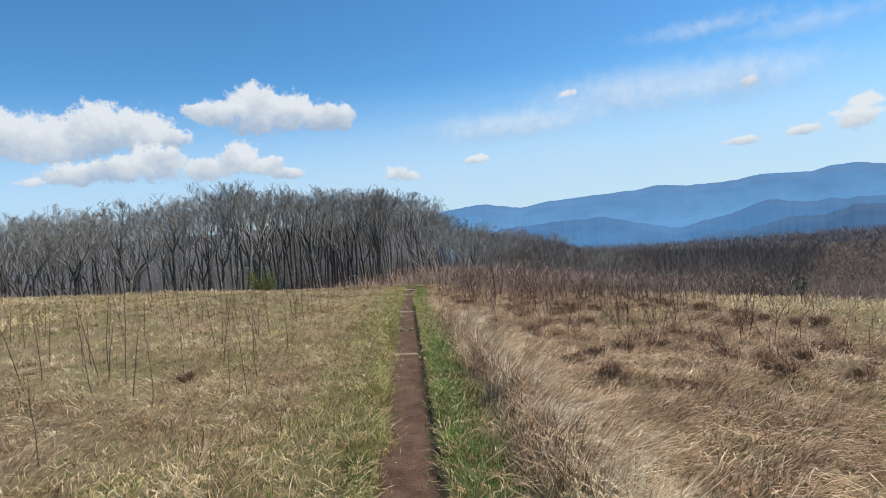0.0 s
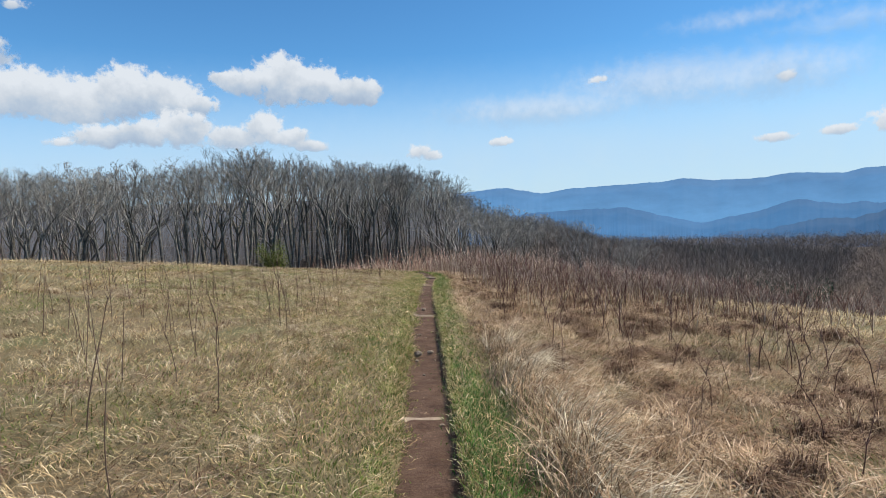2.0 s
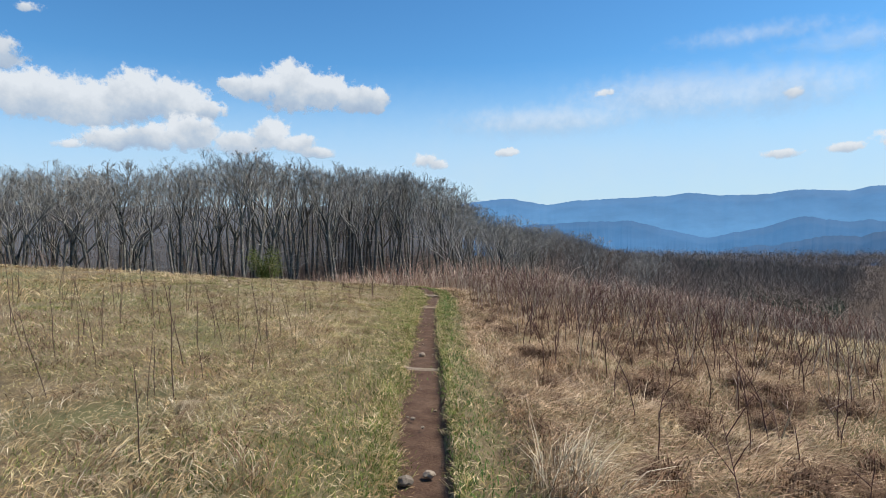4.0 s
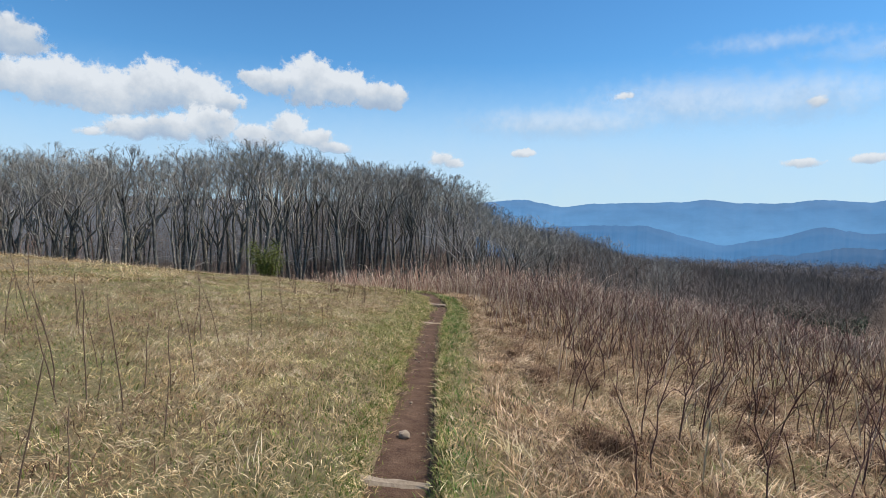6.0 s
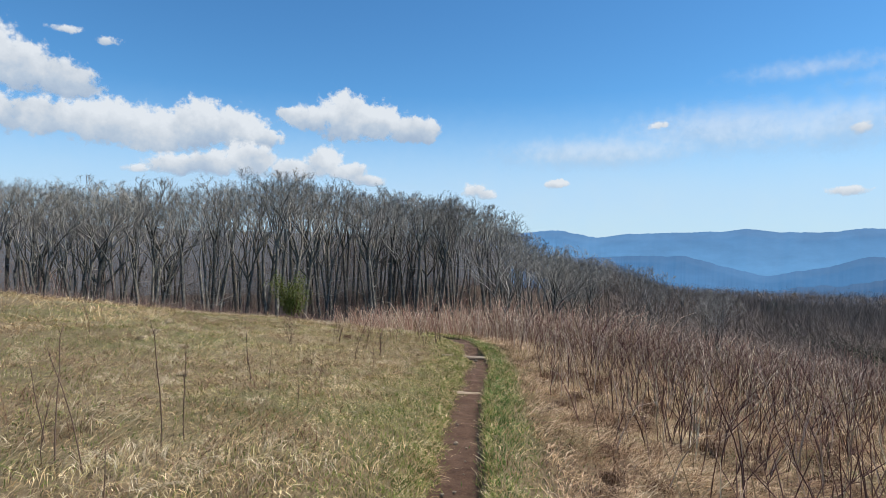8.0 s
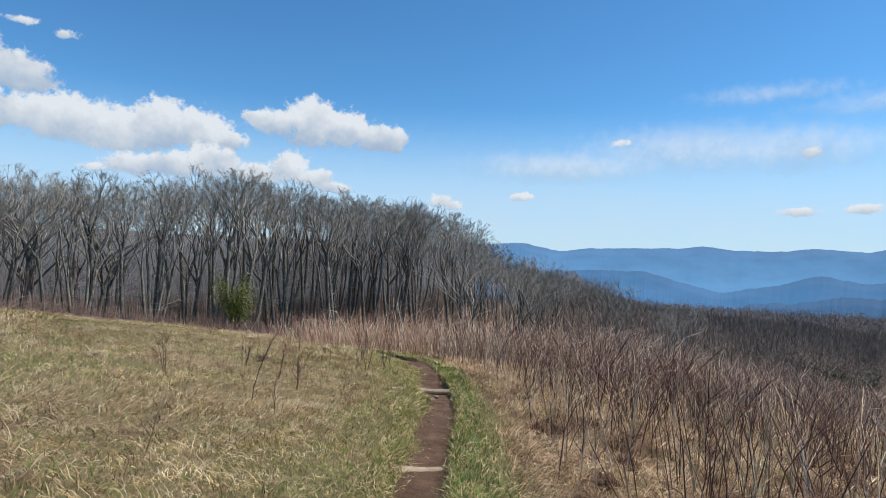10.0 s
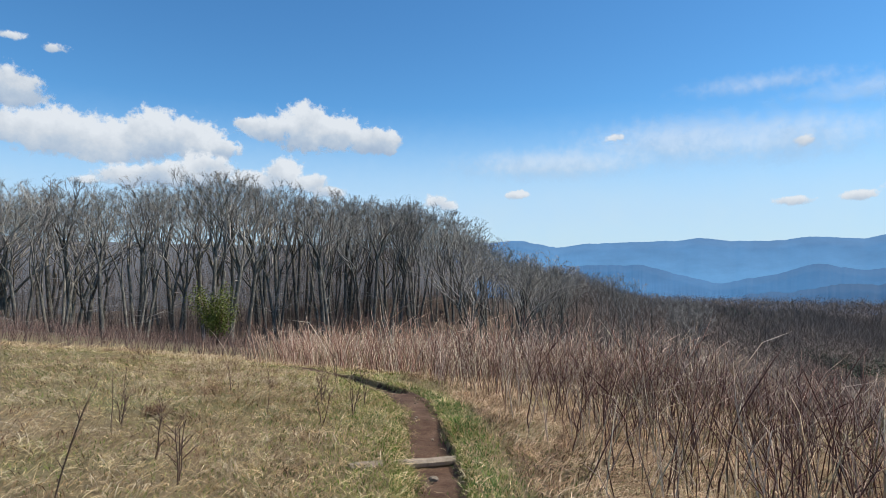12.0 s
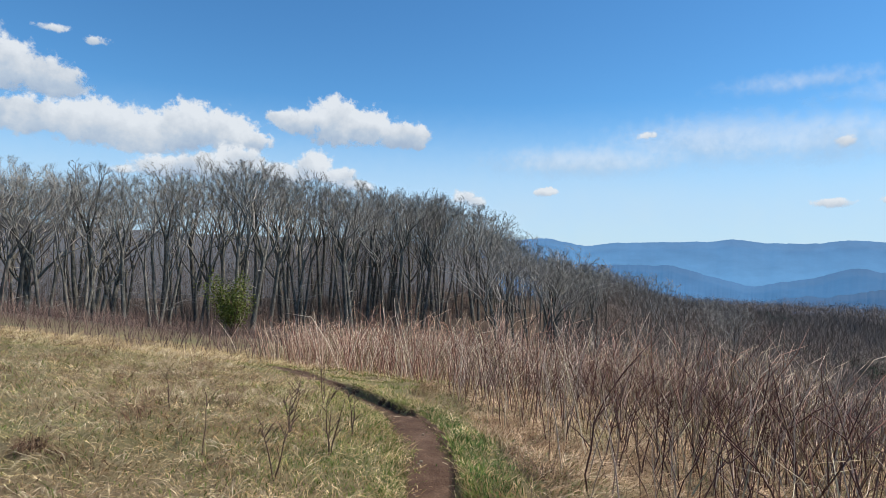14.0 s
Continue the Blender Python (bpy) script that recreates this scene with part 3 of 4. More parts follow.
    heart, reach = Vector((0, 0, .64 * top)), float(np.percentile([math.hypot(q[0], q[1]) for q in crown.v], 88))
    rounded = []
    for q in crown.v:           # the crowding of the wood rounds the crowns off
        d = Vector(q) - heart
        k = math.sqrt((d.x * d.x + d.y * d.y) / reach ** 2 + (d.z / (.36 * top)) ** 2) if d.z > 0 else 0
        rounded.append(tuple(heart + d * (k ** -.7)) if k > 1 else q)
    crown.v = rounded
    top = float(np.percentile([q[2] for q in crown.v], 99))
    for T in (trunk, crown):
        T.v = [(q[0] * 16 / top, q[1] * 16 / top, q[2] * 16 / top) for q in T.v]
    root = new(name)
    trunk.object("trunk", M_BARK, root)
    crown.object("crown", M_TWIG, root, "leafless crown of fine grey-brown twigs")
    return root


ENV_AZ = (-60, -40, -36.5, -33, -30, -26.6, -24, -21.3, -15, -11, -7.4, -2, 1.6, 3, 4.1, 5, 7.4, 10.8, 14.2, 16.4, 18.7, 21.3, 24, 27, 30, 33, 45)
ENV_EL = (4.6, 4.4, 4.9, 5.5, 5.1, 5.6, 5.9, 6.35, 5.9, 5.5, 5.3, 4.6, 3.7, 2.9, 1.4, 1.05, 0.0, -0.85, -1.25, -2.3, -3.4, -3.95, -4.0, -4.3, -4.4, -4.1, -4.6)


def canopy(x, y):
    """Height of the wood's top in the wood, falling off along the spur."""
    d, az = math.hypot(x, y - 12.5), math.degrees(math.atan2(x, y - 12.5))
    return 0.92 + d * math.tan(math.radians(float(np.interp(az, ENV_AZ, ENV_EL))))


def spur_place(s, n):
    return -34 + s * .651 + n * .759, 87 + s * .759 - n * .651


def build_woods():
    rng = random.Random(5)
    kinds = [grow_tree(11, 1, 8.0, .8, "bare_tree"), grow_tree(12, 1, 6.2, 1.15, "bare_tree"), grow_tree(13, 2, 7.5, .7, "bare_tree"),
             grow_tree(14, 1, 9.5, .6, "bare_tree"), grow_tree(15, 3, 7.0, .65, "bare_tree"), grow_tree(16, 2, 6.5, .9, "bare_tree")]
    words = ["tall leafless grey hardwood tree at the wood's edge", "leafless grey oak with wide round crown in the wood",
             "twin-stemmed leafless grey tree in the wood", "slender leafless grey tree in the crowded wood",
             "many-stemmed leafless grey tree in the wood", "forked leafless tree with dark grey bark"]
    for k, w in zip(kinds, words):
        tagged(k, w, "tree", "trees of the bare wood")
    spots = []
    for i in range(54):
        spots.append((-44 + i * 2.05 + rng.uniform(-.9, .9), rng.uniform(0, 7), rng.uniform(0.93, 1.06)))
    for i in range(84):
        spots.append((rng.uniform(-46, 68), rng.uniform(-22, 2), rng.uniform(0.80, 1.0)))
    places = [(*spur_place(s, n), f) for s, n, f in spots]
    for i in range(44):        # the wood's lower end, running down the slope
        a, d = math.radians(rng.uniform(4, 23)), rng.uniform(66, 150)
        places.append((d * math.sin(a), 12.5 + d * math.cos(a), rng.uniform(0.84, 1.03)))
    used = set()
    for x, y, f in places:
        z = float(land(x, y))
        h = (canopy(x, y) - z) * f
        h = min(max(h, 5), 24)
        i = rng.choice((0, 1, 2, 3, 4, 5, 3, 2))
        m = Matrix.LocRotScale((x, y, z - 0.1), Euler((0, 0, rng.uniform(0, 6.28))), None)
        k = h / 16.0
        if i in used:
            t = copy_thing(kinds[i], m)
        else:
            used.add(i)
            t = kinds[i]
            t.matrix_basis = m
        w = min(k, 1.2) * rng.uniform(0.95, 1.3)
        t.scale = (w, w, k)


def build_far_woods():
    """Leafless forest filling the slopes and the valley: one mass of small trees."""
    rng = np.random.default_rng(8)
    P = []
    # on the spur behind and beyond the wood's edge
    for s, n in zip(rng.uniform(25, 380, 3200), rng.uniform(-45, 60, 3200)):
        x, y = spur_place(s, n)
        if s < 62 and -6 < n < 12:
            continue
        P.append((x, y, 0.9 if s < 66 else 1.0))
    for s, n in zip(rng.uniform(-90, 66, 3200), -7 - 45 * rng.uniform(0, 1, 3200)):
        x, y = spur_place(s, n)
        P.append((x, y, rng.uniform(0.6, 1.25)))
    for s, n in zip(rng.uniform(-90, 66, 3600), rng.uniform(-44, -2, 3600)):
        x, y = spur_place(s, n)
        P.append((x, y, rng.uniform(0.22, 0.5)))
    # slopes down to the right and the valley floor
    az = np.radians(rng.uniform(9, 64, 9000))
    d = np.exp(rng.uniform(math.log(62), math.log(800), 9000))
    for a, r in zip(az, d):
        P.append((r * math.sin(a), 12 + r * math.cos(a), min(1.0, 0.07 + r / 600) if a > 0.36 else min(1.0, 0.2 + r / 350)))
    for a, r in zip(np.radians(rng.uniform(14, 60, 3200)), rng.uniform(300, 620, 3200)):
        P.append((r * math.sin(a), 12 + r * math.cos(a), rng.uniform(0.8, 1.1)))
    P = np.array(P)
    pa, pr = np.degrees(np.arctan2(P[:, 0], P[:, 1] - 12)), np.hypot(P[:, 0], P[:, 1] - 12)
    stand = (pa > 26.5) & (pa < 37) & (pr > 235) & (pr < 385)       # left to the evergreens
    P = np.concatenate([P[:10000], P[10000:][~stand[10000:]]])
    z = land(P[:, 0], P[:, 1])
    dist = np.hypot(P[:, 0], P[:, 1] - 12)
    h = 14 * rng.uniform(0.75, 1.1, len(P)) * P[:, 2]
    roof = np.array([canopy(x, y) for x, y in P[:, :2]]) - z
    h = np.where(dist < 420, np.minimum(h, np.maximum(roof * rng.uniform(0.9, 1.0, len(P)), 1.5)), h)
    h[:3200] = np.clip(roof[:3200] * rng.uniform(0.86, 1.0, 3200), 3, 19)
    V, F = [], []
    o = 0

    def piece(p0, p1, w, side):
        nonlocal o
        V.append(np.stack([p0 - side * w[:, None], p0 + side * w[:, None], p1], 1).reshape(-1, 3))
        F.append(o + np.arange(len(p0) * 3).reshape(-1, 3))
        o += len(p0) * 3
    up = np.array([[0, 0, 1.0]])
    for sel, count, girth in ((slice(0, 3200), 40, 0.30), (slice(3200, 10000), 12, 0.30), (slice(10000, None), 36, 0.48)):
        hh, n = h[sel], len(h[sel])
        base = np.column_stack([P[sel, :2], z[sel] - 0.5])
        wide = np.clip(dist[sel] / 5600, 0.02, 0.12)
        ang = rng.uniform(0, 6.28, n)
        if girth < 0.4:
            piece(base, base + up * hh[:, None] * 0.6, np.minimum(wide * 1.5, 0.12), np.column_stack([np.cos(ang), np.sin(ang), 0 * ang]))
        heart = base + up * (hh * 0.6)[:, None]
        for k in range(count):      # twigs of a rounded crown
            a, e = rng.uniform(0, 6.28, n), np.arcsin(rng.uniform(-0.7, 1.0, n))
            shell = np.column_stack([np.cos(a) * np.cos(e) * hh * girth, np.sin(a) * np.cos(e) * hh * girth, np.sin(e) * hh * 0.40])
            stray = rng.normal(0, 0.05 if girth < 0.4 else 0.13, (n, 3)) * hh[:, None]
            end = heart + shell * rng.uniform(0.78, 1.0, n)[:, None]
            p0 = heart + shell * rng.uniform(0.2, 0.62, n)[:, None] - up * (hh * 0.05)[:, None] + stray
            t = rng.uniform(0, 6.28, n)
            piece(p0, end, wide, np.column_stack([np.cos(t), np.sin(t), 0.4 * np.sin(t * 3)]))
    ob = mesh_object("far_woods", np.concatenate(V), np.concatenate(F), M_FARTWIG)
    tagged(ob, "brown leafless forest covering the slopes and valley", "forest", kind="stuff")


def build_far_evergreens():
    """A stand of dark evergreens on the valley floor."""
    rng = np.random.default_rng(17)
    n = 300
    az, d = np.radians(rng.uniform(26.5, 37, n)), rng.uniform(240, 385, n)
    x, y = d * np.sin(az), 12 + d * np.cos(az)
    h = rng.uniform(6, 11, n)
    heart = np.column_stack([x, y, land(x, y) + h * 0.5])
    V = []
    for k in range(60):
        a, e = rng.uniform(0, 6.28, n), np.arcsin(rng.uniform(-0.9, 1.0, n))
        shell = np.column_stack([np.cos(a) * np.cos(e) * h * 0.42, np.sin(a) * np.cos(e) * h * 0.42, np.sin(e) * h * 0.5])
        p = heart + shell * rng.uniform(0.6, 1.0, n)[:, None]
        V.append(np.stack([p + rng.normal(0, 0.5, (n, 3)) for _ in range(3)], 1).reshape(-1, 3))
    V = np.concatenate(V)
    ob = mesh_object("far_evergreens", V, np.arange(len(V)).reshape(-1, 3), M_FARGREEN)
    tagged(ob, "dark green evergreens standing in the bare valley woods", "forest", kind="stuff")


build_woods()
build_far_woods()
build_far_evergreens()


def stems(name, label, category, spots, height, radius, material, seed, lean=0.25, shoots=2, arch=0.15, sides=3, grow_y=(0, 1), grow_f=(1, 1)):
    """A thicket of thin upright stems in one mesh."""
    rng = random.Random(seed)
    T = Tubes()
    zz = land(spots[:, 0], spots[:, 1])
    for (x, y), z in zip(spots, zz):
        h = height * rng.uniform(0.5, 1.2) * float(np.interp(y, grow_y, grow_f))
        a = rng.uniform(0, 6.28)
        le = lean * rng.uniform(0.2, 1.4)
        dx, dy = math.cos(a) * le, math.sin(a) * le
        b = rng.uniform(-arch, arch * 2)
        p = [Vector((x, y, z - 0.03)), Vector((x + dx * h * .35, y + dy * h * .35, z + h * .4)), Vector((x + dx * h * .8, y + dy * h * .8, z + h * .78)),
             Vector((x + dx * h * (1.1 + b * 2), y + dy * h * (1.1 + b * 2), z + h * (1 - b * 0.6)))]
        r = radius * rng.uniform(0.7, 1.3)
        T.stem(p, [r, r * .85, r * .6, r * .2], sides)
        for _ in range(shoots if rng.random() < 0.75 else 0):
            i = rng.choice((1, 2))
            f = rng.random()
            q = p[i].lerp(p[i - 1 if i == 2 else i + 1], f * 0.6)
            t = rng.uniform(0, 6.28)
            L = h * rng.uniform(0.15, 0.38)
            e = q + Vector((math.cos(t) * 0.6, math.sin(t) * 0.6, rng.uniform(0.3, 1.0))) * L
            T.stem([q, e], [r * .6, r * .3], 3)
    ob = T.object(name, material)
    tagged(ob, label, category, kind="stuff")
    return ob


def scatter(rng, n, x0, x1, y0, y1, keep):
    x, y = rng.uniform(x0, x1, n), rng.uniform(y0, y1, n)
    k = keep(x - trail_x(y), x, y) > rng.uniform(0, 1, n)
    return np.column_stack([x[k], y[k]])


# undergrowth along the wood
rg = np.random.default_rng(21)
sp = np.array([spur_place(s, n) for s, n in zip(rg.uniform(-60, 80, 5200), rg.uniform(-30, 24, 5200))])
stems("undergrowth", "thin reddish-brown saplings and brush before the wood", "brush", sp, 2.8, 0.022, M_BRUSH, 31, 0.2, 3)


sp = scatter(rg, 3600, -42, -3, 36, 64, lambda u, x, y: np.clip((y - np.interp(x, [-42, -16, -7, -3], [44, 41.5, 39, 37.5])) / 2, 0, 1))
stems("undergrowth", "low red-brown brush between meadow and wood", "brush", sp, 0.95, 0.012, M_BRUSH, 37, 0.4, 2)


def bramble_density(u, x, y):
    start = np.interp(y, [-2, 6, 9, 13, 17, 21, 25, 30, 46], [30, 6, 3.0, 1.8, 1.3, 1.1, 1.0, 0.9, 0.9])
    far = np.interp(y, [0, 7, 11, 14, 17, 19.5, 22, 46], [0, 0.05, 0.10, 0.15, 0.32, 0.75, 0.95, 1.0]) * np.clip(1.7 - u / 11, 0.3, 1)
    return np.where(u > start, far * np.clip(0.25 + (u - start) / 1.6, 0, 1), 0)


sp = scatter(rg, 9000, 0.5, 15, 4, 32, bramble_density)
stems("bramble_thicket", "leafless purple-brown bramble canes on the slope", "brambles", sp, 1.0, 0.0052, M_CANE, 32, 0.42, 3, 0.14, 3, (7, 13, 19, 27), (0.45, 0.6, 0.85, 1.1))
sp = scatter(rg, 7000, 2, 46, 12, 60, lambda u, x, y: bramble_density(u, x, y) * ((u > 14) | (y > 32)) * np.clip(1.5 - u / 26, 0.1, 1))
stems("bramble_thicket", "distant leafless purple-brown bramble canes on the slope", "brambles", sp, 0.9, 0.011, M_CANE, 33, 0.4, 2)
sp = scatter(rg, 5600, -16, 6, 30, 45, lambda u, x, y: np.clip((y - np.interp(x, [-16, -7, -4, -1.5, 1, 6], [48, 43, 37.5, 33.2, 31.2, 29])) / 2, 0, 1))
stems("cane_thicket", "tall tan and red-brown dead canes at the meadow's end", "canes", sp, 1.5, 0.0105, M_TANCANE, 34, 0.42, 1, 0.12)
sp = scatter(rg, 4200, -14, 7, 30, 45, lambda u, x, y: np.clip((y - np.interp(x, [-16, -7, -4, -1.5, 1, 6], [48, 43.5, 38, 33.7, 31.5, 28])) / 2, 0, 1))
stems("straw_thicket", "tall pale dead stems standing among the canes", "dry stems", sp, 1.3, 0.008, M_STRAW, 35, 0.4, 0, 0.12)
sp = scatter(rg, 2600, 0.8, 9, 11, 32, lambda u, x, y: bramble_density(u, x, y) * 0.6)
stems("straw_thicket", "pale dead stems tangled among the brambles", "dry stems", sp, 0.8, 0.0055, M_STRAW, 36, 0.4, 1, 0.1, 3, (7, 13, 19, 27), (0.5, 0.7, 0.95, 1.15))

# grasses ------------------------------------------------------------------
NT = 0.24


def meadow(n, seed, x0, x1, y0, y1, keep):
    return scatter(np.random.default_rng(seed), n, x0, x1, y0, y1, keep)


def off_tread(u, y):
    edge = NT + 0.03 * np.sin(y * 7) + 0.02 * np.sin(y * 17)
    return np.where(u > 0, (u > edge - 0.03), np.clip((-u - edge + 0.10) / 0.14, 0, 1)).astype(float)


def grass(name, label, xy, *a, **k):
    tagged(blades(name, xy, *a, **k), label, "grass", kind="stuff")


grass("dry_grass", "matted straw-coloured dead grass of the meadow", meadow(400000, 1, -8.5, 7.5, 1.2, 33, lambda u, x, y: (u < 0.8) * off_tread(u, y) * np.clip(1.3 - np.abs(u) / 6, 0.25, 1) * np.where(np.abs(u) < 1.0, 0.4, 1)), 0.078, 0.006, M_DRY, lean=1.9, seed=41, droop=0.9, spread=1.6, swirl=1.3)
grass("slope_grass", "matted tan-brown dead grass of the slope", meadow(300000, 3, 0.8, 8.5, 1.2, 33, lambda u, x, y: (u > 0.7) * np.clip(1.3 - u / 7, 0.25, 1) * 0.85), 0.12, 0.0075, M_SLOPE, lean=1.9, seed=43, droop=0.9, spread=1.4, swirl=1.3)
grass("dry_grass", "matted straw-coloured dead grass further off", meadow(150000, 2, -34, 18, 4, 46, lambda u, x, y: ((np.abs(u) > 7) | (y > 32)) * off_tread(u, y) * np.clip(1.2 - np.abs(u) / 30, 0.2, 1)), 0.19, 0.015, M_DRY, lean=1.8, seed=42, droop=0.8, spread=1.6, swirl=1.2)
grass("short_grass", "short green grass beside the footpath", meadow(230000, 4, -3.4, 2.2, 1.2, 29, lambda u, x, y: off_tread(u, y) * np.clip(1.15 - np.abs(u + 0.25) / 1.6, 0, 1) ** 1.5), 0.06, 0.0055, M_GREEN, lean=0.9, seed=44)
grass("short_grass", "short straw-coloured grass beside the footpath", meadow(110000, 5, -2.8, 2, 1.2, 29, lambda u, x, y: off_tread(u, y) * np.clip(1.1 - np.abs(u + 0.6) / 1.7, 0, 1)), 0.06, 0.0055, M_DRY, lean=1.5, seed=45)
grass("lush_grass", "lush green grass growing along the path's edge", meadow(120000, 6, 0.2, 1.6, 1.2, 28.5, lambda u, x, y: np.exp(-((u - 0.44) / 0.17) ** 2) * np.interp(y, [0, 8, 10, 16, 19, 22, 27], [1, 1, .25, .15, .4, .45, .5])), 0.075, 0.007, M_LUSH, lean=0.9, seed=46)
grass("green_tufts", "scattered green grass showing through the dead grass", meadow(240000, 7, -10, 8, 1.2, 36, lambda u, x, y: off_tread(u, y) * (np.sin(x * 0.9 + 2 * np.sin(y * 0.35)) * np.sin(y * 0.6 + x * 0.3) > np.interp(y, [0, 12, 18, 34], [0.15, 0.05, -0.6, -1.0])) * 0.85), 0.075, 0.006, M_GREEN, lean=1.2, seed=47)


def clumps(name, label, count, per, seed, x0, x1, y0, y1, keep, height, width, material, lean, flow=None, radius=0.08):
    """Locks of longer dead grass, each lying its own way."""
    rng = np.random.default_rng(seed)
    c = scatter(rng, count, x0, x1, y0, y1, keep)
    n = len(c)
    xy = np.repeat(c, per, 0) + rng.normal(0, radius, (n * per, 2))
    way = (rng.uniform(-3.14, 3.14, n) if flow is None else rng.normal(flow, 0.7, n))
    k = off_tread(xy[:, 0] - trail_x(xy[:, 1]), xy[:, 1]) > 0.5
    grass(name, label, xy[k], height, width, material, lean=lean, heading=np.repeat(way, per)[k], spread=0.5, seed=seed + 1, droop=0.9)


left = lambda u, x, y: (u < -0.9) * np.clip(1.2 + u / 9, 0.15, 1)
right = lambda u, x, y: (u > 0.75) * np.clip(1.25 - u / 9, 0.15, 1)
clumps("grass_locks", "pale locks of longer dead grass lying flat", 4200, 20, 71, -11, 0, 1.5, 34, left, 0.13, 0.0045, M_STRAW, 1.7)
clumps("grass_locks", "brown locks of longer dead grass lying flat", 3800, 18, 72, -11, 0, 1.5, 34, left, 0.15, 0.006, M_TUFT, 1.6)
clumps("grass_locks", "pale combed locks of dead grass on the slope", 5200, 24, 73, 0, 10, 1.5, 33, right, 0.20, 0.005, M_SLOPE, 1.6, -0.6)
clumps("grass_locks", "russet combed locks of dead grass on the slope", 1900, 22, 74, 0, 10, 1.5, 33, right, 0.19, 0.005, M_TUFT, 1.6, -0.6)

bank = lambda u, x, y: np.exp(-((u - 0.9) / 0.15) ** 2) * np.clip((11.5 - y) / 3, 0, 1) * np.clip(0.6 + 0.6 * np.sin(y * 3.1 + 2 * np.sin(y * 1.3)), 0.1, 1)
clumps("long_straw", "long pale dead grass drooping over the path's bank", 1800, 26, 75, 0.6, 2.4, 1.3, 11.5, bank, 0.36, 0.0055, M_STRAW, 1.1, -0.4, 0.06)
clumps("long_straw", "tangled long dead grass standing on the path's bank", 1500, 22, 77, 0.6, 2.4, 1.3, 11.5, bank, 0.32, 0.005, M_SLOPE, 1.0, None, 0.06)
# dark locks strewn over the slope, their colour standing in for shaded hollows
clumps("grass_locks", "dark brown dead grass in the hollows of the slope", 2000, 24, 79, 1, 10, 3, 30, right, 0.13, 0.006, M_STALK, 1.4, 2.6, 0.09)

verge = lambda u, x, y: np.where(u > 0, np.exp(-((u - 0.27) / 0.05) ** 2), np.exp(-((u + 0.25 + 0.05 * np.sin(y * 2.3 + np.sin(y * 5.1))) / 0.10) ** 2))
grass("verge_grass", "short green grass creeping over the path's edge", meadow(420000, 11, -1.6, 1.1, 1.2, 30, verge), 0.05, 0.006, M_GREEN, lean=1.1, seed=51)
grass("verge_grass", "short dead grass creeping over the path's edge", meadow(260000, 12, -1.6, 1.1, 1.2, 30, verge), 0.05, 0.005, M_DRY, lean=1.6, seed=52, droop=0.7)

bits = meadow(9000, 9, -2, 1, 1.5, 30, lambda u, x, y: (np.abs(u) < 0.2) * 0.35)
grass("straw_litter", "bits of straw trodden into the earth path", bits, 0.02, 0.005, M_STRAW, lean=4.0, seed=49, droop=1.0)


# ---------------------------------------------------------------- brambles and weeds one can pick out
def bramble_cane(seed, height):
    rng = random.Random(seed)
    root = new("bramble_cane")
    a = rng.uniform(0, 6.28)
    le = rng.uniform(0.1, 0.5)
    pts = []
    for i in range(8):
        f = i / 7
        b = le * f * f * 1.2
        pts.append(Vector((math.cos(a) * b * height + rng.uniform(-.015, .015), math.sin(a) * b * height + rng.uniform(-.015, .015), height * (f - 0.22 * le * f * f) - 0.04)))
    r = rng.uniform(0.006, 0.0082)
    T = Tubes()
    T.stem(pts, [r * (1 - 0.7 * i / 7) for i in range(8)], 5)
    for i in range(30):        # thorns and buds
        k = rng.uniform(0.3, 6.7)
        p = pts[int(k)].lerp(pts[int(k) + 1], k % 1)
        t = rng.uniform(0, 6.28)
        T.stem([p, p + Vector((math.cos(t), math.sin(t), 0.35)) * 0.014], [0.003, 0.0005], 3)
    T.object("stem", M_DARKCANE, root)
    for i in range(rng.randint(3, 6)):
        k = rng.uniform(2.0, 6.6)
        p = pts[int(k)].lerp(pts[int(k) + 1], k % 1)
        t = rng.uniform(0, 6.28)
        L = height * rng.uniform(0.15, 0.36)
        d = Vector((math.cos(t) * .7, math.sin(t) * .7, rng.uniform(.3, 1)))
        S = Tubes()
        m = p + d * L * .5 + Vector((0, 0, .02))
        S.stem([p, m, p + d * L], [r * .55, r * .45, r * .15], 4)
        for _ in range(4):
            q = p.lerp(m, rng.random()) if rng.random() < .5 else m.lerp(p + d * L, rng.random())
            t2 = rng.uniform(0, 6.28)
            S.stem([q, q + Vector((math.cos(t2), math.sin(t2), .6)) * rng.uniform(.02, .07)], [r * .3, r * .1], 3)
        S.object("side_shoot", M_DARKCANE, root)
    return tagged(root, "leafless thorny dark red-brown bramble cane standing in dead grass", "bramble", "brambles beside the path")


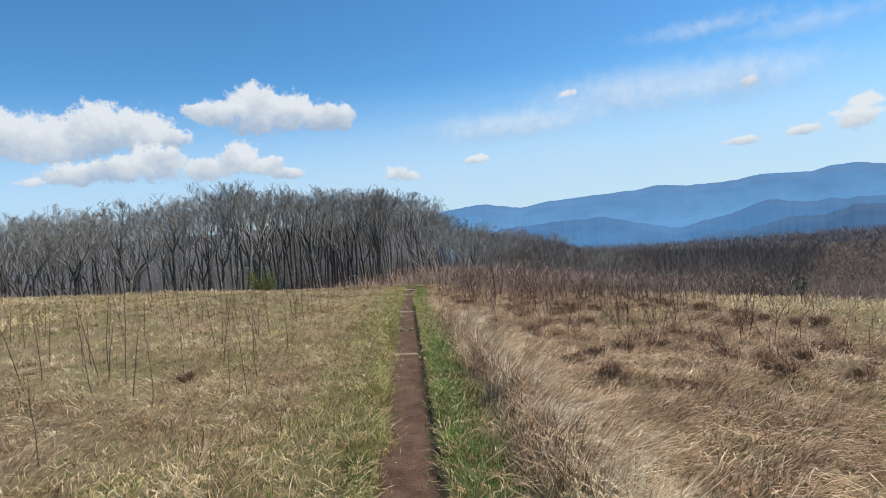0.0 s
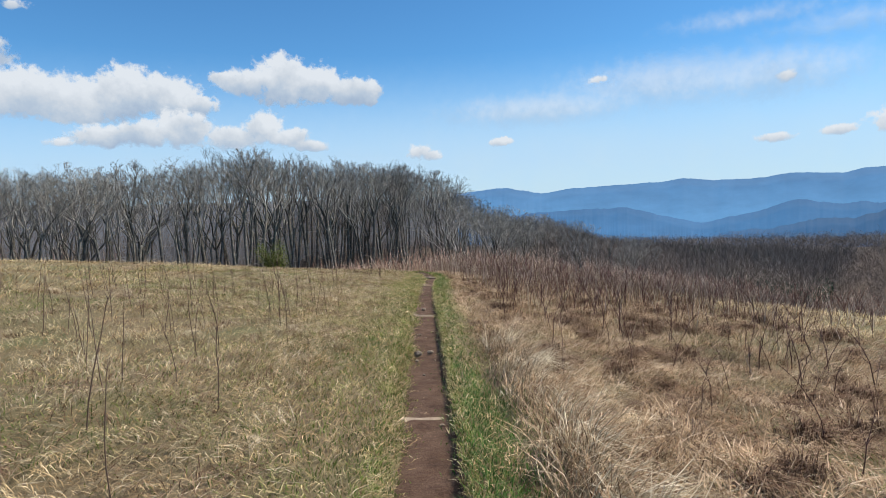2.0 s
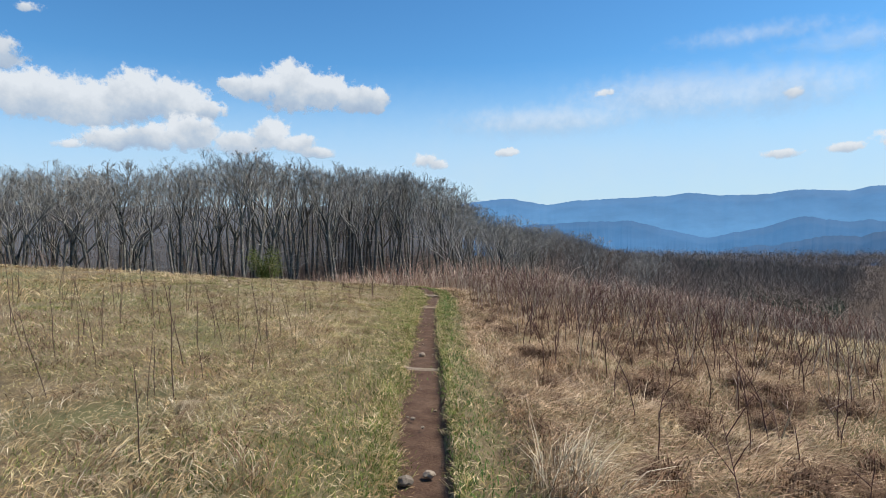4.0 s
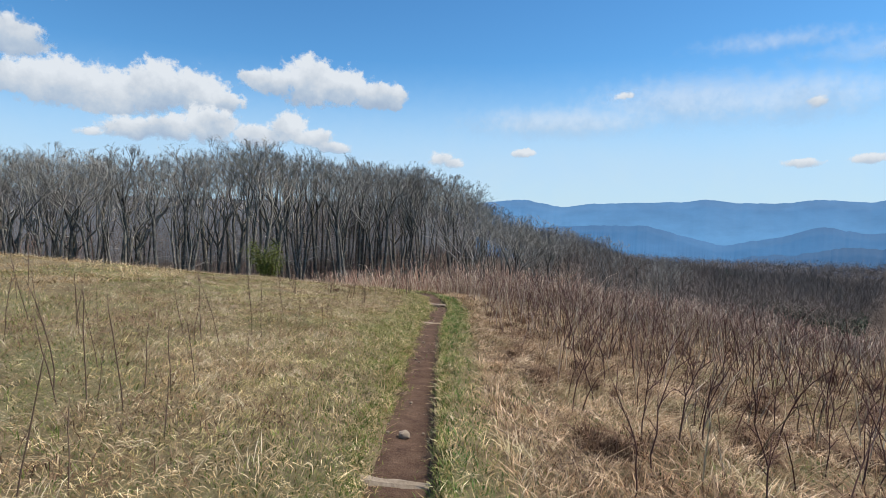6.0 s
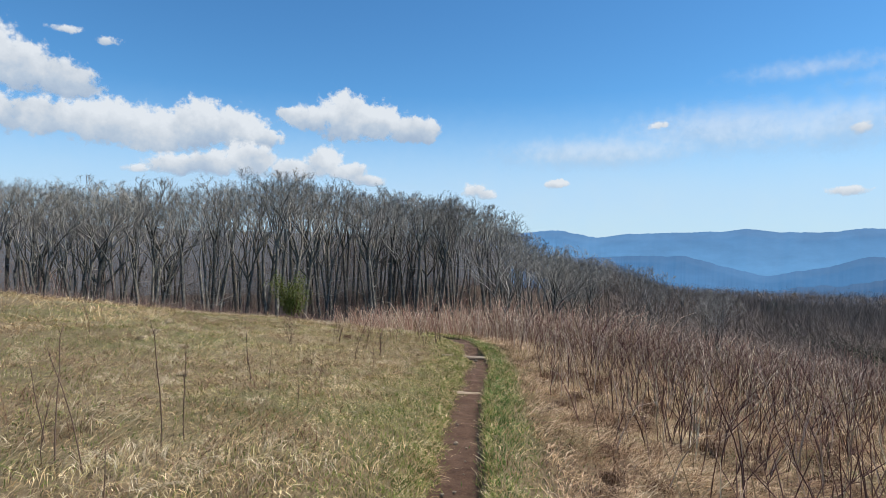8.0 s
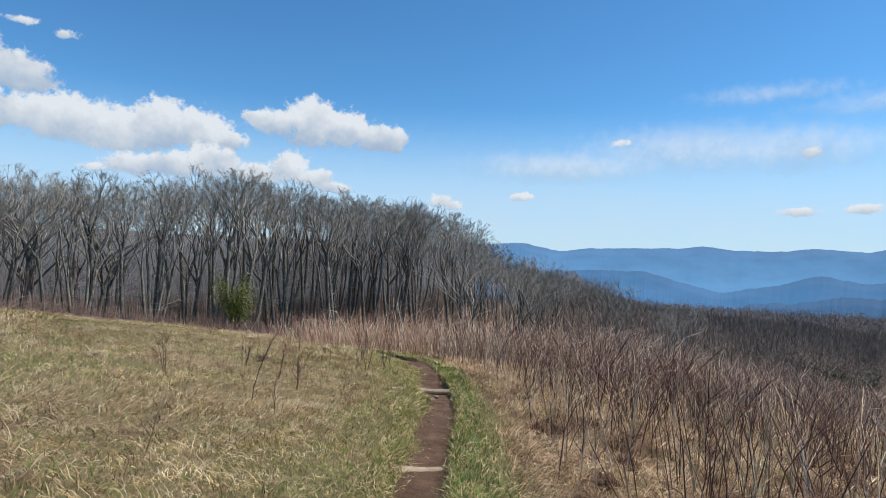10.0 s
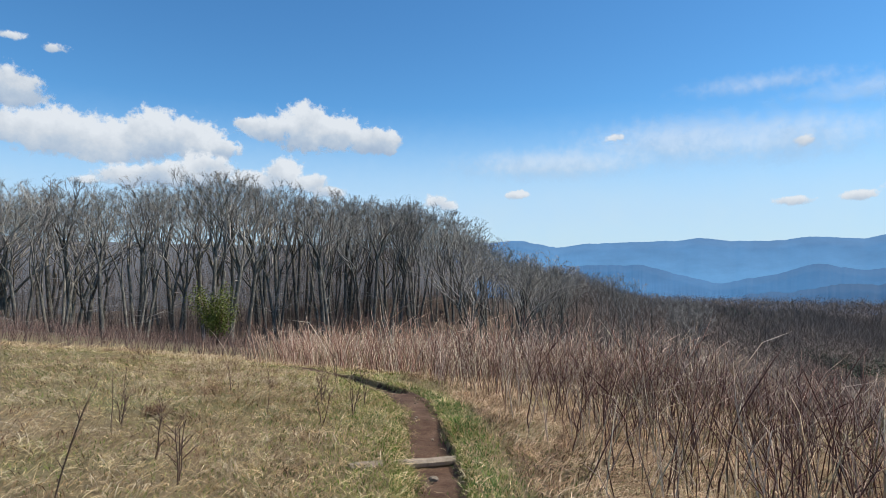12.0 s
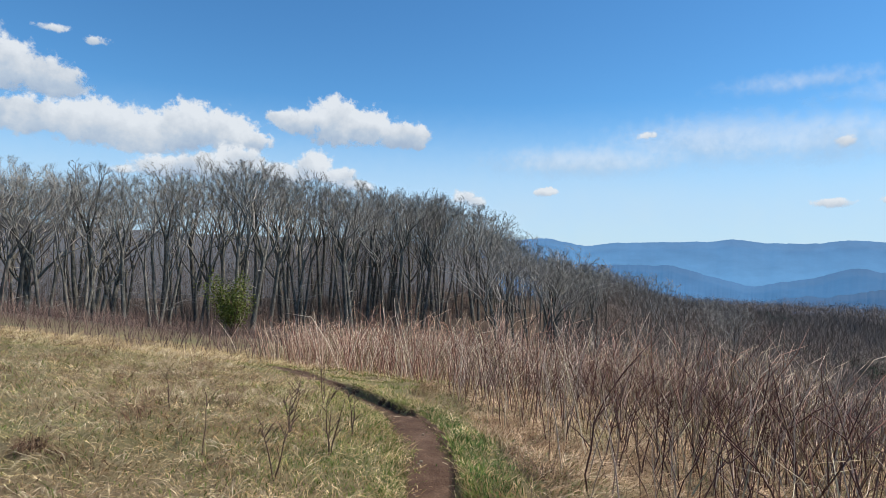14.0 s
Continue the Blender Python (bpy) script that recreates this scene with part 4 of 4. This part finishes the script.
def plant_brambles():
    rng = random.Random(77)
    kinds = [bramble_cane(100 + i, 1.0 + 0.06 * i) for i in range(7)]
    used, made = set(), 0
    while made < 298:
        close = made >= 265        # tall canes arching near the bend
        lone = made < 125          # scattered over the open slope
        y = rng.uniform(23.5, 28.5) if close else rng.uniform(6.5, 17.5) if lone else rng.uniform(12, 28.5)
        u = rng.uniform(1.3, 4.2) if close else rng.uniform(1.3, 7.0) if lone else rng.uniform(0.9, 5.5)
        x = float(trail_x(y)) + u
        if rng.random() > float(bramble_density(np.array(u), x, np.array(y))) + (min(1.0, 0.15 + (y - 6) / 12) if lone else 0):
            continue
        i = rng.randrange(7)
        m = pose(x, y, float(land(x, y)), rng.uniform(-9, 9), rng.uniform(-9, 9), rng.uniform(0, 360))
        if i in used:
            t = copy_thing(kinds[i], m)
        else:
            used.add(i)
            t = kinds[i]
            t.matrix_basis = m
        k = rng.uniform(0.75, 1.1) * float(np.interp(y, [7, 13, 19, 27], [0.68, 0.85, 0.92, 1.0]))
        k = k * (1.05 if close else 1.0)
        t.scale = (k, k, k)
        made += 1


plant_brambles()


def weed_stalk(seed, height, bent):
    rng = random.Random(seed)
    T = Tubes()
    d = rng.uniform(0, 6.28)
    pts = [Vector((math.cos(d) * bent * f * f * height, math.sin(d) * bent * f * f * height, f * height * (1 - 0.3 * bent * f) - 0.03)) + Vector((rng.uniform(-.008, .008), rng.uniform(-.008, .008), 0)) for f in (0, .2, .4, .6, .8, 1)]
    T.stem(pts, [.0048, .0044, .004, .0035, .003, .0018], 5)
    for i in range(rng.randint(2, 6)):
        k = rng.uniform(1.5, 4.8)
        p = pts[int(k)].lerp(pts[int(k) + 1], k % 1)
        t = rng.uniform(0, 6.28)
        T.stem([p, p + Vector((math.cos(t) * .5, math.sin(t) * .5, 1)) * rng.uniform(.05, .16)], [.003, .001], 3)
    ob = T.object("weed_stalk", M_STALK)
    return tagged(ob, "thin brown dead weed stalk rising from the meadow", "stalk", "dead stalks in the meadow")


def plant_stalks():
    rng = random.Random(9)
    kinds = [weed_stalk(200 + i, 0.7 + 0.08 * (i % 5), (0.03, 0.08, 0.22, 0.02, 0.15, 0.06)[i]) for i in range(6)]
    used = set()
    for k in range(190):
        y = rng.uniform(5, 19) if k % 3 else rng.uniform(3.5, 27)
        u = -rng.uniform(1.5, 7.5) if rng.random() < 0.85 else -rng.uniform(6, 12)
        if y > 20 and rng.random() < 0.5:
            continue
        x = float(trail_x(y)) + u
        i = rng.randrange(6)
        m = pose(x, y, float(land(x, y)), rng.uniform(-9, 9), rng.uniform(-9, 9), rng.uniform(0, 360))
        if i in used:
            t = copy_thing(kinds[i], m)
        else:
            used.add(i)
            t = kinds[i]
            t.matrix_basis = m
        s = rng.uniform(0.7, 1.2)
        t.scale = (s, s, s)


plant_stalks()


def sprig(x, y, seed, height):
    """A small branched dead sapling."""
    rng = random.Random(seed)
    ob = new("dead_sapling")
    ob.location = (x, y, float(land(x, y)))
    for k in range(rng.randint(1, 3)):
        a, le = rng.uniform(0, 6.28), rng.uniform(.05, .4)
        pts = [Vector((math.cos(a) * le * f * height + rng.uniform(-.01, .01), math.sin(a) * le * f * height + rng.uniform(-.01, .01), height * f * rng.uniform(.92, 1) - .03)) for f in (0, .25, .5, .75, 1)]
        T = Tubes()
        T.stem(pts, [.0055, .005, .004, .003, .0015], 5)
        T.object("stem", M_STALK, ob)
        for i in range(rng.randint(4, 7)):
            q = rng.uniform(1, 3.9)
            p = pts[int(q)].lerp(pts[int(q) + 1], q % 1)
            t, L = rng.uniform(0, 6.28), height * rng.uniform(.15, .4)
            e = p + Vector((math.cos(t) * .7, math.sin(t) * .7, rng.uniform(.5, 1))) * L
            T = Tubes()
            T.stem([p, p.lerp(e, .55) + Vector((0, 0, .015)), e], [.0035, .003, .001], 4)
            T.object("twig", M_STALK, ob)
    tagged(ob, "small branched leafless sapling in the grass beside the path", "sapling", "dead saplings by the path")


for k, (x, y, h) in enumerate(((-0.55, 25.6, .45), (-0.35, 26.3, .5), (-0.75, 26.6, .42), (-0.95, 27.3, .5), (-0.3, 27.0, .4), (-1.2, 26.0, .45), (-0.85, 28.2, .5),
                               (-1.6, 24.4, .5), (-1.25, 24.0, .55), (-2.3, 25.2, .4), (-2.9, 23.9, .55), (-1.9, 26.9, .45), (-1.1, 22.4, .45), (-1.5, 20.6, .4))):
    sprig(x, y, 500 + k, h)


# ---------------------------------------------------------------- tussocks
def tussock(seed, material, name, label, size, count, hang):
    rng = np.random.default_rng(seed)
    a, r = rng.uniform(0, 6.28, count), size * np.sqrt(rng.uniform(0, 1, count)) * 0.55
    flow = rng.uniform(0, 6.28)
    base = np.column_stack([np.cos(a) * r, np.sin(a) * r, 0 * a - 0.02])
    aim = np.where(rng.uniform(0, 1, count) < hang, flow + rng.normal(0, 0.5, count), a + rng.normal(0, 0.6, count))
    out = np.column_stack([np.cos(aim), np.sin(aim), 0 * a])
    side = np.column_stack([-np.sin(aim), np.cos(aim), 0 * a])
    h = size * rng.uniform(0.35, 0.85, count)
    w = 0.004 * rng.uniform(0.6, 1.5, count)
    up = np.array([[0, 0, 1.0]])
    p1 = base + out * (h * 0.25)[:, None] + up * (h * 0.75)[:, None]
    p2 = base + out * (h * 0.8)[:, None] + up * (h * 0.85)[:, None]
    p3 = base + out * (h * 1.5)[:, None] + up * (h * rng.uniform(0.0, 0.5, count))[:, None]
    ws = side * w[:, None]
    v = np.stack([base - ws, base + ws, p1 + ws, p1 - ws, p2 + ws * .8, p2 - ws * .8, p3], 1).reshape(-1, 3)
    o = (np.arange(count) * 7)[:, None]
    f = np.concatenate([o + np.array([t]) for t in ([0, 1, 2], [0, 2, 3], [3, 2, 4], [3, 4, 5], [5, 4, 6])], 1).reshape(-1, 3)
    ob = mesh_object(name, v, f, material)
    return tagged(ob, label, "tussock", "grass tussocks on the slope")


def plant_tussocks():
    rng = random.Random(3)
    red = [tussock(300 + i, M_TUFT, "grass_tussock", "mounded russet tussock of dead grass with dark underside", 0.30, 190, 0.6) for i in range(4)]
    pale = [tussock(320 + i, M_STRAW, "grass_tussock", "mounded pale tussock of combed dead grass", 0.22, 150, 0.85) for i in range(4)]
    used = set()
    for k in range(285):
        y = rng.uniform(5, 24) if k < 260 else rng.uniform(2, 28)
        if k < 260:
            u = rng.uniform(1.2, 7.5) if y > 9 else rng.uniform(1.8, 7.5)
            i = rng.randrange(4)
        else:
            u = -rng.uniform(1.6, 8)
            i = 4 + rng.randrange(4) if rng.random() < 0.85 else rng.randrange(4)
        x = float(trail_x(y)) + u
        ob = (red + pale)[i]
        m = pose(x, y, float(land(x, y)), 0, 0, rng.uniform(0, 360))
        if i in used:
            t = copy_thing(ob, m)
        else:
            used.add(i)
            t = ob
            t.matrix_basis = m
        s = rng.uniform(0.4, 0.85) * (1.0 if u > 0 else 0.9)
        t.scale = (s * rng.uniform(0.9, 1.2), s, s * rng.uniform(.9, 1.25))


plant_tussocks()


# ---------------------------------------------------------------- evergreen shrub before the wood
def evergreen_shrub(x, y):
    rng = random.Random(61)
    z = float(land(x, y))
    root = new("evergreen_shrub")
    root.location, root.scale = (x, y, z), (1.5, 1.5, 1.35)
    T = Tubes()
    vs, fs = [], []
    for k in range(26):
        t, le = rng.uniform(0, 6.28), rng.uniform(0.05, 0.6)
        h = rng.uniform(1.4, 3.1) * (1.1 - 0.5 * le)
        tip = Vector((math.cos(t) * le * h, math.sin(t) * le * h, h))
        mid = tip * 0.5 + Vector((rng.uniform(-.1, .1), rng.uniform(-.1, .1), .1))
        T.stem([Vector((0, 0, -0.1)), mid, tip], [.03, .018, .005], 4)
        for j in range(150):
            f = rng.uniform(0.3, 1.02)
            p = (mid * (2 * f) if f < .5 else mid.lerp(tip, 2 * f - 1)) + Vector((rng.gauss(0, .13), rng.gauss(0, .13), rng.gauss(0, .12)))
            a = Vector((rng.uniform(-1, 1), rng.uniform(-1, 1), rng.uniform(-.5, 1))).normalized()
            b = a.cross(Vector((rng.uniform(-1, 1), rng.uniform(-1, 1), rng.uniform(-1, 1)))).normalized()
            L, w, n = rng.uniform(.07, .13), rng.uniform(.02, .035), len(vs)
            vs += [tuple(p), tuple(p + a * L * .5 + b * w), tuple(p + a * L), tuple(p + a * L * .5 - b * w)]
            fs.append((n, n + 1, n + 2, n + 3))
    T.object("branches", M_STALK, root)
    mesh_object("foliage", vs, fs, M_LEAF, root, "dense yellow-green evergreen leaves")
    tagged(root, "yellow-green evergreen shrub before the grey wood", "shrub")


evergreen_shrub(-13.4, 57.0)


# ---------------------------------------------------------------- timbers and stones in the path
def water_bar(y, x0, x1, tilt, rise, left_up=0.0):
    """A weathered half-round timber laid across the path."""
    y0, y1 = y - tilt * (x1 - x0) / 2, y + tilt * (x1 - x0) / 2
    L = math.hypot(x1 - x0, y1 - y0)
    bm = bmesh.new()
    n, m = 18, 9
    rings = []
    for i in range(n):
        f = i / (n - 1)
        ring = []
        for k in range(m):
            t = math.pi * 2 * k / m
            r = 0.042 * (1 + 0.14 * noise.noise((f * 6, k * 1.3, y))) * (0.8 if i in (0, n - 1) else 1)
            ring.append(bm.verts.new((f * L, math.cos(t) * r * 1.25, math.sin(t) * r + 0.012 * noise.noise((f * 3, y, 1)))))
        rings.append(ring)
    for a, b in zip(rings, rings[1:]):
        for k in range(m):
            bm.faces.new((a[k], a[(k + 1) % m], b[(k + 1) % m], b[k]))
    bm.faces.new(rings[0][::-1])
    bm.faces.new(rings[-1])
    me = bpy.data.meshes.new("water_bar")
    bm.to_mesh(me)
    bm.free()
    me.materials.append(M_TIMBER)
    ob = new("water_bar", me)
    z0, z1 = float(hill(x0, y0) - worn(y)) + left_up, float(hill(x1, y1) - worn(y))
    ob.matrix_basis = pose(x0, y0, z0 - 0.058 + rise, 0, math.degrees(math.atan2(z0 - z1, L)), math.degrees(math.atan(tilt)))
    tagged(ob, "weathered pale timber step laid across the earth path", "timber", "timber steps in the path")


water_bar(7.93, -0.10, 0.46, 0.22, -0.022, 0.02)
water_bar(13.45, 0.02, 0.52, 0.0, 0.0)
water_bar(21.2, -0.04, 0.60, 0.45, -0.026)
water_bar(24.78, -0.12, 0.88, 0.66, 0.012, 0.04)
water_bar(28.05, -0.08, 0.24, 0.35, -0.024)


def stone(x, y, size, seed, sink=0.3):
    bm = bmesh.new()
    bmesh.ops.create_icosphere(bm, subdivisions=2, radius=size)
    for v in bm.verts:
        k = 1 + 0.35 * noise.noise(v.co * (1.6 / size) + Vector((seed, 0, 0)))
        v.co = Vector((v.co.x * k * 1.2, v.co.y * k, v.co.z * k * 0.75))
    me = bpy.data.meshes.new("stone")
    bm.to_mesh(me)
    bm.free()
    me.materials.append(M_STONE)
    ob = new("stone", me)
    ob.location = (x, y, float(hill(x, y) - worn(y)) - 0.04 + size * (0.75 - sink))
    return tagged(ob, "small pale stone lying in the earth path", "stone", "stones in the path")


stone(0.22, 10.38, 0.042, 1, 0.5)
stone(0.37, 10.50, 0.034, 2, 0.5)
stone(0.30, 14.30, 0.04, 3, 0.5)
stone(0.24, 11.6, 0.018, 4)
stone(0.21, 10.0, 0.02, 5)
stone(0.33, 18.6, 0.02, 6)
stone(0.55, 24.4, 0.03, 7)
rs = random.Random(15)
for k in range(60):
    yy = rs.uniform(1.5, 29)
    stone(float(trail_x(yy)) + rs.uniform(-.2, .19), yy, rs.uniform(.006, .015), 20 + k)
